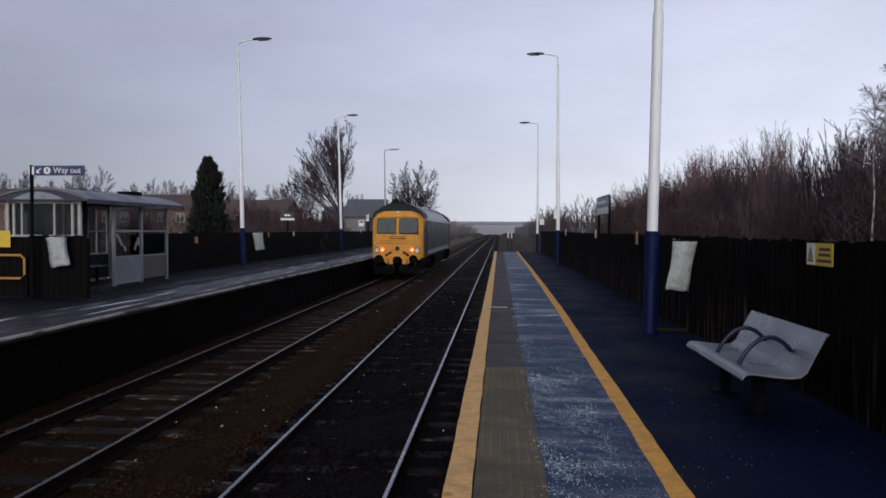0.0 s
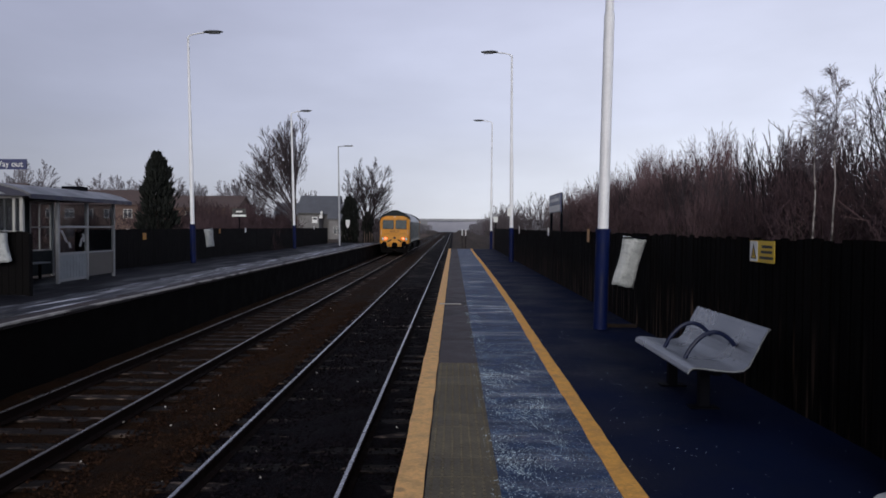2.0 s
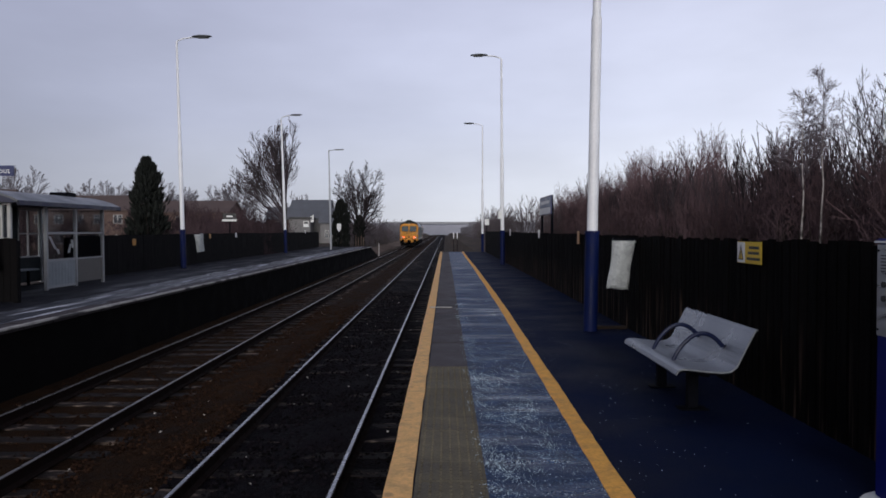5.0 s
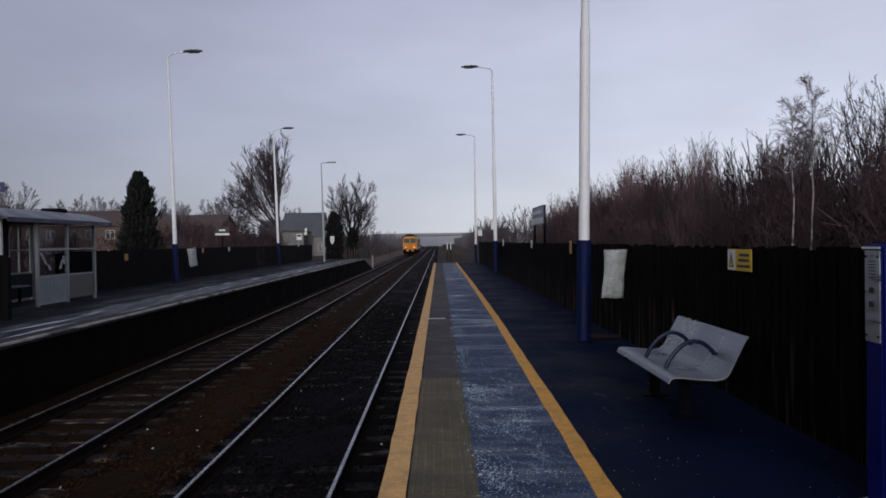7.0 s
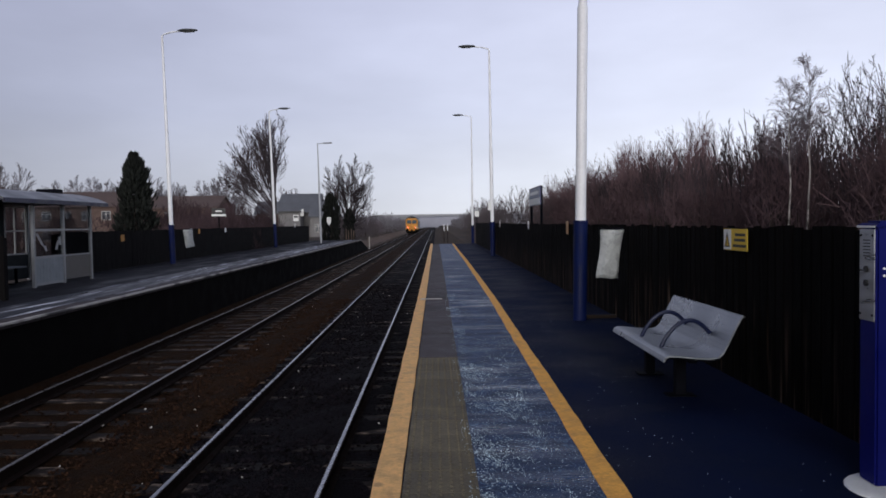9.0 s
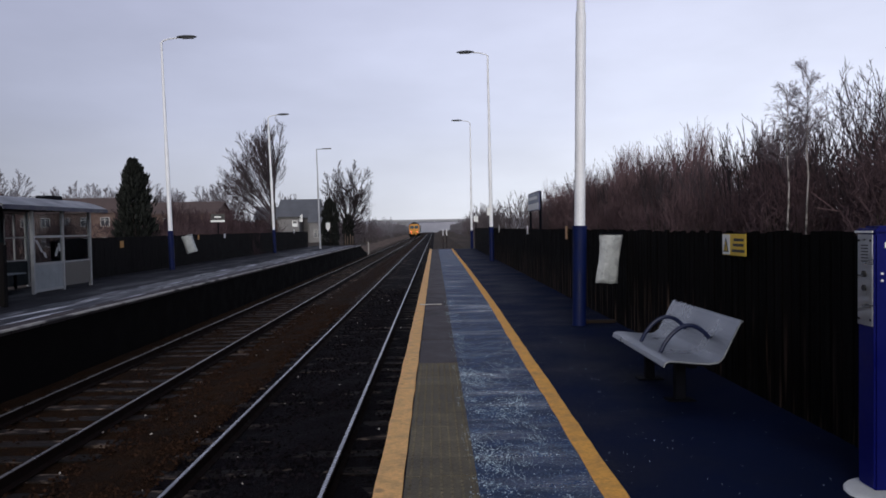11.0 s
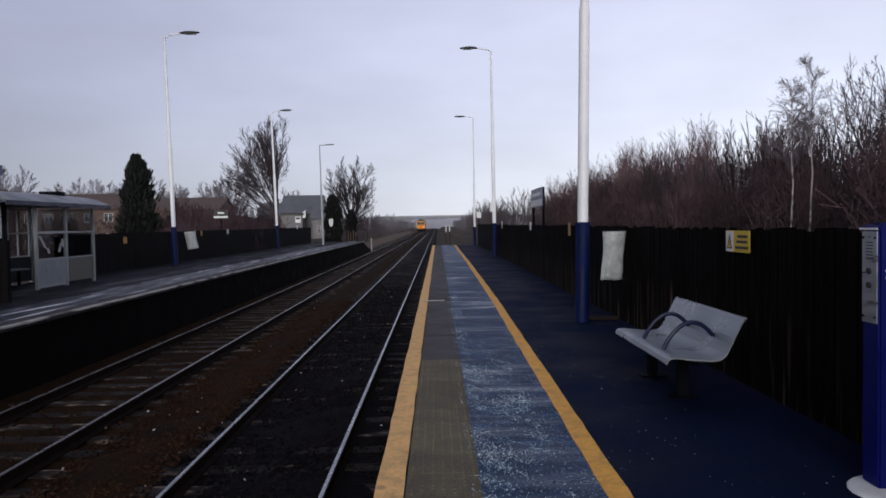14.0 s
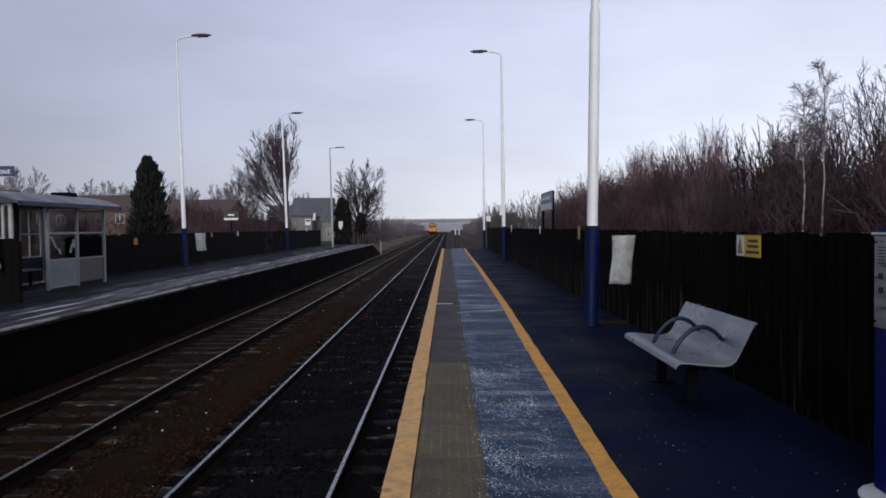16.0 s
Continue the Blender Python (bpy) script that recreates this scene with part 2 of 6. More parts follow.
EARTH = mk("winter_scrub_ground", (0.060, 0.046, 0.037), 0.95, var=0.6, scale=0.5, fine=6, bump=0.8, dist=0.1, second=(0.085, 0.070, 0.052), second_at=0.55, spec=0.1)
FENCE = mk_boards("creosoted_boards")
FENCE_FAR = mk("creosoted_boards_far", (0.0042, 0.0036, 0.0038), 0.9, var=0.5, scale=3, fine=30, bump=0.4, island=0.35, stretch=(6, 6, 0.6), spec=0.1)
WHITE_PAINT = mk("white_column_paint", (0.74, 0.75, 0.77), 0.45, var=0.10, scale=2, fine=30, bump=0.05)
GREY_COLUMN = mk("galvanised_column", (0.34, 0.35, 0.37), 0.5, 0.3, var=0.2, scale=4, fine=40, bump=0.05)
BLUE_PAINT = mk("deep_blue_paint", (0.0014, 0.0060, 0.044), 0.55, var=0.25, scale=3, fine=40, bump=0.06, spec=0.15)
HELP_BLUE = mk("royal_blue_enamel", (0.0016, 0.0036, 0.090), 0.5, var=0.15, scale=3, fine=40, bump=0.03, spec=0.14)
BRUSHED = mk("brushed_steel", (0.42, 0.43, 0.45), 0.38, 0.9, var=0.12, scale=4, fine=90, bump=0.1, stretch=(1, 1, 6))
LAMP_GREY = mk("lamp_housing", (0.09, 0.095, 0.10), 0.5, var=0.2, scale=5, fine=50, bump=0.05)
BENCH_STEEL = mk("perforated_steel", (0.235, 0.25, 0.275), 0.36, 0.75, var=0.3, scale=2.2, fine=220, bump=0.5, dist=0.004, rough_var=0.16)
BENCH_ARM = mk("dark_blue_tube", (0.0045, 0.009, 0.036), 0.45, var=0.15, scale=5, fine=50, bump=0.03, spec=0.25)
BLACK = mk("black_metal", (0.0026, 0.0030, 0.0056), 0.65, var=0.3, scale=5, fine=40, bump=0.1, spec=0.05)
PLASTIC = mk("milky_plastic_sack", (0.38, 0.40, 0.40), 0.34, var=0.22, scale=7, fine=25, bump=0.6, dist=0.02)
SIGN_YELLOW = mk("sign_yellow", (0.62, 0.42, 0.03), 0.5, var=0.08, scale=6, fine=50, bump=0.02)
SIGN_WHITE = mk("sign_white", (0.70, 0.71, 0.70), 0.5, var=0.10, scale=6, fine=50, bump=0.02)
SIGN_BLUE = mk("sign_navy", (0.018, 0.026, 0.10), 0.4, var=0.1, scale=6, fine=50, bump=0.02)
ALU_BLUE = mk("grey_blue_enamel", (0.13, 0.16, 0.23), 0.4, var=0.15, scale=4, fine=50, bump=0.02)
INK = mk("sign_black", (0.012, 0.012, 0.013), 0.5, var=0.1, scale=6, fine=50, bump=0.0)
ORANGE_RAIL = mk("orange_yellow_rail", (0.42, 0.20, 0.035), 0.5, var=0.15, scale=6, fine=50, bump=0.05)
CHIP = mk("pale_stone_chip", (0.42, 0.39, 0.36), 0.7, var=0.3, scale=20, fine=80, bump=0.0, island=0.5)
NOTICE_TAN = mk("faded_tan_notice", (0.36, 0.21, 0.10), 0.6, var=0.2, scale=8, fine=50, bump=0.05)
SALT = mk("grit_salt", (0.52, 0.66, 0.74), 0.35, var=0.2, scale=30, fine=100, bump=0.0, island=0.5)


# ---- mesh helpers ----
class Geo:
    """Vertices and faces of one mesh in the making."""

    def __init__(self):
        self.v, self.f = [], []

    def add(self, v, f):
        k = len(self.v)
        self.v.extend(v)
        self.f.extend(tuple(i + k for i in face) for face in f)
        return self

    def box(self, x0, x1, y0, y1, z0, z1):
        v = [(x, y, z) for z in (z0, z1) for y in (y0, y1) for x in (x0, x1)]
        return self.add(v, [(0, 2, 3, 1), (4, 5, 7, 6), (0, 1, 5, 4), (1, 3, 7, 5), (3, 2, 6, 7), (2, 0, 4, 6)])

    def prism(self, poly, axis, a, b):
        """A flat outline drawn out along an axis; poly gives the two other coordinates in order."""
        n = len(poly)
        at = {"x": lambda p, s: (s, p[0], p[1]), "y": lambda p, s: (p[0], s, p[1]), "z": lambda p, s: (p[0], p[1], s)}[axis]
        v = [at(p, a) for p in poly] + [at(p, b) for p in poly]
        f = [(i, (i + 1) % n, n + (i + 1) % n, n + i) for i in range(n)]
        return self.add(v, f + [tuple(range(n - 1, -1, -1)), tuple(range(n, 2 * n))])

    def tube(self, pts, radii, n=8, cap=True):
        pts = [Vector(p) for p in pts]
        if not isinstance(radii, (list, tuple)):
            radii = [radii] * len(pts)
        v, f = [], []
        for i, p in enumerate(pts):
            d = (pts[min(i + 1, len(pts) - 1)] - pts[max(i - 1, 0)]).normalized()
            ref = Vector((0, 0, 1)) if abs(d.z) < 0.9 else Vector((1, 0, 0))
            a = d.cross(ref).normalized()
            b = d.cross(a)
            for k in range(n):
                w = 2 * math.pi * k / n
                v.append(tuple(p + (a * math.cos(w) + b * math.sin(w)) * radii[i]))
        for i in range(len(pts) - 1):
            for k in range(n):
                k2 = (k + 1) % n
                f.append((i * n + k, i * n + k2, (i + 1) * n + k2, (i + 1) * n + k))
        if cap:
            f += [tuple(range(n)), tuple(range(len(v) - 1, len(v) - n - 1, -1))]
        return self.add(v, f)

    def loft(self, rings, cap=True):
        n, v, f = len(rings[0]), [p for r in rings for p in r], []
        for i in range(len(rings) - 1):
            for k in range(n):
                k2 = (k + 1) % n
                f.append((i * n + k, i * n + k2, (i + 1) * n + k2, (i + 1) * n + k))
        if cap:
            f += [tuple(range(n - 1, -1, -1)), tuple(range(len(v) - n, len(v)))]
        return self.add(v, f)


def mesh_of(name, geo, material, bevel=0.0, smooth=False, clean=True):
    me = bpy.data.meshes.new(name)
    me.from_pydata(geo.v, [], geo.f)
    if clean:
        bm = bmesh.new()
        bm.from_mesh(me)
        bmesh.ops.recalc_face_normals(bm, faces=bm.faces)
        if bevel:
            sharp = [e for e in bm.edges if len(e.link_faces) == 2 and e.calc_face_angle(0) > 0.5]
            bmesh.ops.bevel(bm, geom=sharp, offset=bevel, segments=2, affect="EDGES", clamp_overlap=True)
        bm.to_mesh(me)
        bm.free()
    if smooth:
        me.polygons.foreach_set("use_smooth", [True] * len(me.polygons))
        if smooth != "all":
            me.set_sharp_from_angle(angle=radians(40))
    me.materials.append(material)
    return me


def part(name, geo, material, parent=None, label="", bevel=0.0, smooth=False, at=None):
    ob = new(name, mesh_of(name, geo, material, bevel, smooth))
    if at is not None:
        ob.matrix_basis = at
    if parent is not None:
        ob.parent = parent
    if label:
        tagged(ob, label)
    return ob


def thing(name, label, category, group="", at=None, kind=""):
    ob = new(name)
    ob.empty_display_size = 0.2
    if at is not None:
        ob.matrix_basis = at
    return tagged(ob, label, category, group, kind)


def text_part(name, body, size, material, parent, at, label=""):
    cu = bpy.data.curves.new(name, "FONT")
    cu.body, cu.size, cu.extrude, cu.align_x, cu.align_y = body, size, 0.002, "CENTER", "CENTER"
    tmp = bpy.data.objects.new("tmp", cu)
    me = bpy.data.meshes.new_from_object(tmp)
    bpy.data.objects.remove(tmp)
    me.materials.clear()
    me.materials.append(material)
    ob = new(name, me)
    ob.parent = parent
    ob.matrix_basis = at
    return tagged(ob, label) if label else ob


rng = random.Random(7)

# ---- ground: one sheet, a shallow cutting for the line ----
SECTION = [(-1500, -1.2), (-60, -1.2), (-30, -0.9), (-13, -0.25), (-11.2, -0.3), (-8.2, -1.38), (1.2, -1.38), (2.6, -0.3), (5, -0.2), (30, 0.1), (80, 0.3), (1500, 0.3)]
g = Geo()
ys = [-400, -60, -10, 20, 50, 68, 80, 110, 160, 230, 320, 420, 600, 1000, 2500]
for yy in ys:
    for xx, zz in SECTION:
        g.v.append((xx, yy, zz))
nx = len(SECTION)
for j in range(len(ys) - 1):
    for i in range(nx - 1):
        g.f.append((j * nx + i, j * nx + i + 1, (j + 1) * nx + i + 1, (j + 1) * nx + i))
tagged(part("ground", g, EARTH), "bare brown winter ground of scrub and dead grass", "ground", kind="structure")

VERGE = mk("dead_grass_verge", (0.14, 0.105, 0.085), 0.95, var=0.4, scale=1.2, fine=12, bump=0.6, dist=0.05, spec=0.05)
g = Geo()
vr = random.Random(33)
rings = []
for k in range(46):
    yy = 78 + k * 4.0
    a, b = -9.9 + vr.uniform(-0.3, 0.3), -8.35 + vr.uniform(-0.15, 0.15)
    za, zb = [-0.3 - (x + 11.2) * 0.36 + 0.03 for x in (a, b)]
    rings.append([(a, yy, za - 0.1), (b, yy, zb - 0.1), (b, yy, zb), (a, yy, za)])
tagged(part("verge", g.loft(rings), VERGE), "pale dead-grass verge beside the line", "verge", kind="structure")

# ---- platforms ----
P_EDGE, P_END, P_FOOT = -0.36, 54.0, 61.0
FENCE_X = 2.9
# camera's platform: body with a ramp at its far end
g = Geo().prism([(-40, -1.5), (P_FOOT + 1, -1.5), (P_FOOT, -0.95), (P_END, -0.012), (-40, -0.012)], "x", -0.22, FENCE_X + 0.5)
tagged(part("platform_base", g, ASPHALT), "dark worn asphalt platform with a ramp at its end", "platform", kind="structure")
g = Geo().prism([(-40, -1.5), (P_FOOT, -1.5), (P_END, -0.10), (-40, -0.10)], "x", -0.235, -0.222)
tagged(part("platform_wall", g, BRICK_DARK), "dark brick platform wall below the coping, shade put into its colour", "wall", kind="structure")


def strip(xs_of, y0, y1, z, thick, step=0.4, wob=0.0, seed=3):
    """A long low strip; xs_of(y) gives its two sides."""
    r = random.Random(seed)
    rings, y = [], y0
    while y < y1 + 1e-6:
        a, b = xs_of(y)
        a, b = a + r.uniform(-wob, wob), b + r.uniform(-wob, wob)
        rings.append([(a, y, z - thick), (b, y, z - thick), (b, y, z), (a, y, z)])
        y += step
    return Geo().loft(rings)


def line_x(y):
    """Middle of the yellow line that wanders along the platform."""
    knots = [(-40, 0.92), (-9, 0.92), (4.3, 1.03), (7.0, 1.06), (10.5, 1.095), (15, 1.15), (21, 1.18), (31, 1.22), (43, 1.22), (54, 1.25)]
    for (a, p), (b, q) in zip(knots, knots[1:]):
        if y <= b:
            return p + (q - p) * (y - a) / (b - a)
    return 1.25


g = strip(lambda y: (0.262, line_x(y) - 0.02), -40, P_END, 0.004, 0.02, 0.5)
tagged(part("wet_walkway", g, ASPHALT_WET), "wet blue-black asphalt walkway with frozen sheen", "pavement", kind="structure")
g = strip(lambda y: (line_x(y) - 0.062, line_x(y) + 0.076), -40, P_END, 0.009, 0.02, 0.25, 0.006, 5)
tagged(part("yellow_line", g, YELLOW_LINE), "worn yellow safety line painted along the asphalt", "painted line", kind="structure")
g = strip(lambda y: (line_x(y) + 0.02, FENCE_X + 0.05), -40, P_END, 0.003, 0.02, 0.5)
tagged(part("dry_walkway", g, ASPHALT), "dark blue-black asphalt beside the boarded fence", "pavement", kind="structure")
g = strip(lambda y: (P_EDGE, -0.192), -40, P_END, 0.012, 0.09, 0.3, 0.005, 8)
tagged(part("platform_edge_line", g, EDGE_PAINT), "worn yellow painted platform edge", "painted line", kind="structure")

# opposite platform
Q_EDGE, Q_END, Q_FOOT, Q_Z = -6.72, 69.0, 76.0, 0.05
QF_X = -11.3
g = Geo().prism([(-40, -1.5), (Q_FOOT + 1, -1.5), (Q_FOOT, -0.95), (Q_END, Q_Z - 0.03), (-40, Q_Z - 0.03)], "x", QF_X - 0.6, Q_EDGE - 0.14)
tagged(part("opposite_platform_base", g, BRICK_DARK), "dark brick platform across the line with a ramped end, shade put into its colour", "platform", kind="structure")
g = strip(lambda y: (QF_X, Q_EDGE - 0.44), -40, Q_END, Q_Z, 0.02, 0.8)
tagged(part("opposite_walkway", g, ASPHALT_OPPOSITE), "dark damp asphalt on the opposite platform", "pavement", kind="structure")
g = strip(lambda y: (Q_EDGE - 1.5, Q_EDGE - 0.42), -40, Q_END, Q_Z + 0.004, 0.02, 0.5, 0.09, 21)
tagged(part("frosted_walkway", g, ASPHALT_FAR), "frost-whitened strip of paving near the edge", "pavement", kind="structure")
opposite_coping = thing("opposite_coping", "dark uneven coping slabs of the opposite platform", "coping", kind="structure")
g = strip(lambda y: (Q_EDGE - 0.085, Q_EDGE), -40, Q_END, Q_Z + 0.011, 0.035, 0.4, 0.012, 9)
tagged(part("opposite_edge_line", g, COPING_PALE), "flaking pale painted edge of the opposite platform", "painted line", kind="structure")

# ---- track bed ----
TRACKS = (-1.8325, -5.2025)


def bed(x0, x1, top, seed, step=0.5, y1=420):
    r = random.Random(seed)
    g, cols, rows_ = Geo(), 8, 0
    y = -40.0
    while y < y1:
        for i in range(cols):
            u = i / (cols - 1)
            g.v.append((x0 + (x1 - x0) * u, y, top(u) + r.uniform(-0.018, 0.018)))
        rows_ += 1
        y += step if y < 60 else 4.0
    for j in range(rows_ - 1):
        for i in range(cols - 1):
            g.f.append((j * cols + i, j * cols + i + 1, (j + 1) * cols + i + 1, (j + 1) * cols + i))
    return g


SLEEPER_TOP = RAIL - 0.165
B_TOP = SLEEPER_TOP - 0.012
tagged(part("ballast_near_track", bed(-2.95, -0.2, lambda u: B_TOP - 0.01 + 0.025 * math.sin(u * math.pi), 1), BALLAST_OILY), "oily dark ballast under the near track", "ballast", kind="structure")
tagged(part("ballast_between", bed(-4.1, -2.94, lambda u: B_TOP + 0.03 * math.sin(u * math.pi), 2), BALLAST), "brown ballast between the two tracks", "ballast", kind="structure")
tagged(part("ballast_far_track", bed(-6.9, -4.09, lambda u: B_TOP - 0.022 + 0.02 * math.sin(u * math.pi), 3), BALLAST), "brown ballast under the far track", "ballast", kind="structure")


def rails(name, cx, head_m):
    top = thing(name, "pair of worn steel rails, polished on top and rusty below", "rail", "rails", kind="structure")
    prof = [(-0.07, -0.159), (0.07, -0.159), (0.07, -0.148), (0.012, -0.125), (0.010, -0.045), (0.035, -0.034), (0.035, -0.006), (-0.035, -0.006), (-0.035, -0.034), (-0.010, -0.045), (-0.012, -0.125), (-0.07, -0.148)]
    for s in (-1, 1):
        x = cx + s * 0.7525
        rail = part("rail", Geo().prism([(x + a, RAIL + b) for a, b in prof], "y", -40, 420), RAIL_RUST, top)
        head = [(x - 0.021, RAIL - 0.006), (x + 0.021, RAIL - 0.006), (x + 0.019, RAIL - 0.001), (x + 0.012, RAIL), (x - 0.012, RAIL), (x - 0.019, RAIL - 0.001)]
        part("railhead", Geo().prism(head, "y", -40, 420), head_m, rail, "polished steel running surface")
    return top


near_track = rails("near_rails", TRACKS[0], RAIL_STEEL)
far_track = rails("far_rails", TRACKS[1], RAIL_DULL)

# ---- lamp columns ----
def lamp_column(x, y, z, height, side, lean, blue=True, arm=1.4, style="bent", label=""):
    top = thing("lamp_column", label, "lamp post", "platform lamp columns", at=pose(x, y, z, 0, lean, 0))
    low = 1.55 if blue else 0.0
    if blue:
        part("base", Geo().tube([(0, 0, 0), (0, 0, 0.02), (0, 0, low - 0.05), (0, 0, low - 0.045), (0, 0, low)], [0.112, 0.108, 0.108, 0.118, 0.116], 16), BLUE_PAINT, top, "dark blue painted lower section", smooth=True)
    shaft = WHITE_PAINT if blue else GREY_COLUMN
    r0 = 0.083 if blue else 0.075
    part("shaft", Geo().tube([(0, 0, low), (0, 0, 4.8), (0, 0, 4.86), (0, 0, height)], [r0, r0 * 0.95, r0 * 0.78, r0 * 0.5], 14), shaft, top, "white tapering steel shaft" if blue else "grey steel shaft", smooth=True)
    s = side
    if style == "bent":
        part("arm", Geo().tube([(0, 0, height - 0.02), (s * 0.06, 0, height + 0.05), (s * 0.3, 0, height + 0.12), (s * arm * 0.5, 0, height + 0.16)], 0.03, 8), shaft, top, smooth=True)
        h = height + 0.17
        n, rings = 12, []
        for u, w, t in ((0.44, 0.05, 0.03), (0.5, 0.12, 0.055), (0.66, 0.17, 0.075), (0.86, 0.15, 0.06), (0.97, 0.08, 0.035), (1.0, 0.03, 0.015)):
            rings.append([(s * arm * u, w * math.cos(2 * math.pi * k / n), h + t * math.sin(2 * math.pi * k / n) * (1.0 if k < n / 2 else 0.6)) for k in range(n)])
        head = part("lamp_head", Geo().loft(rings), LAMP_GREY, top, "flat grey lantern head", smooth=True)
        part("lens", Geo().box(min(s * arm * 0.6, s * arm * 0.9), max(s * arm * 0.6, s * arm * 0.9), -0.09, 0.09, h - 0.055, h - 0.035), LAMP_GREY, head, "unlit frosted lens")
    else:
        part("arm", Geo().tube([(0, 0, height - 0.03), (s * 0.5, 0, height)], 0.03, 8), shaft, top)
        part("lamp_head", Geo().box(min(s * 0.45, s * arm), max(s * 0.45, s * arm), -0.09, 0.09, height - 0.03, height + 0.05), LAMP_GREY, top, "slim grey lantern head", bevel=0.02)
    return top


TALL = "tall white lamp column with a dark blue base, unlit"
lamp_column(2.25, 11.6, 0, 9.4, -1, 0.95, label=TALL)
lamp_column(2.60, 34.0, 0, 9.25, -1, -0.4, label=TALL)
lamp_column(2.78, 56.0, -0.25, 9.55, -1, 0.0, label=TALL)
lamp_column(-10.45, 30.0, Q_Z, 9.0, 1, -1.25, label=TALL)
lamp_column(-10.6, 50.0, Q_Z, 8.95, 1, -1.7, label=TALL)
lamp_column(-8.92, 58.7, Q_Z, 7.75, 1, -1.0, blue=False, arm=1.15, style="flat", label="slim grey lamp column with a short flat arm, unlit")


# ---- bench of perforated steel ----
def bench(at):
    top = thing("bench", "perforated grey steel platform bench with dark blue arm hoops", "bench", at=at)
    L = 1.76
    prof = [(-0.015, 0.385), (0.0, 0.418), (0.03, 0.432), (0.10, 0.430), (0.22, 0.415), (0.36, 0.405), (0.43, 0.415), (0.475, 0.45), (0.53, 0.56), (0.60, 0.70), (0.628, 0.748), (0.645, 0.752)]
    th = 0.012
    outer = [(a + th * 0.7, b - th) for a, b in prof]

    def shell(i0, i1):
        pts = prof[i0:i1] + outer[i0:i1][::-1]
        return Geo().prism(pts, "y", 0, L)

    part("seat", shell(0, 8), BENCH_STEEL, top, "curved perforated steel seat", smooth=True)
    part("backrest", shell(7, 12), BENCH_STEEL, top, "raked perforated steel backrest", smooth=True)
    for y in (0.03, L - 0.03):
        pts = [(a + 0.006, y, b - 0.022) for a, b in prof[1:]]
        part("end_frame", Geo().tube(pts, 0.013, 6), BLACK, top, smooth=True)
    for y in (0.42, 1.04):
        pts = []
        for i in range(13):
            u = i / 12
            pts.append((0.09 + 0.43 * u, y, 0.43 + 0.17 * math.sin(math.pi * min(1, u * 1.02)) ** 0.75 + 0.12 * u))
        part("armrest", Geo().tube(pts, 0.019, 8), BENCH_ARM, top, "dark blue tubular arm hoop", smooth=True)
    for y in (0.45, 1.38):
        leg = part("leg", Geo().box(0.22, 0.31, y - 0.04, y + 0.04, 0.012, 0.40), BLACK, top, "black pedestal leg", bevel=0.006)
        part("foot_plate", Geo().box(0.14, 0.39, y - 0.08, y + 0.08, 0.003, 0.014), BLACK, leg, bevel=0.003)
    part("beam", Geo().box(0.23, 0.30, 0.1, L - 0.1, 0.345, 0.40), BLACK, top, "black support beam", bevel=0.006)
    # rows of small punched holes, seen as dark dots
    g = Geo()
    for i in range(8):
        a, b = prof[7], prof[10]
        u = (i + 0.6) / 8.4
        x, z = a[0] + (b[0] - a[0]) * u, a[1] + (b[1] - a[1]) * u
        for k in range(66):
            y = 0.06 + k * (L - 0.12) / 65
            g.add([(x - 0.0042, y - 0.0035, z - 0.003), (x - 0.0042, y + 0.0035, z - 0.003), (x - 0.0010, y + 0.0035, z + 0.003), (x - 0.0010, y - 0.0035, z + 0.003)], [(0, 1, 2, 3)])
    tagged(part("perforated_face", g, LAMP_GREY, top, "rows of small punched holes"), kind="stuff")
    return top


bench(pose(1.89, 6.06, 0.003))


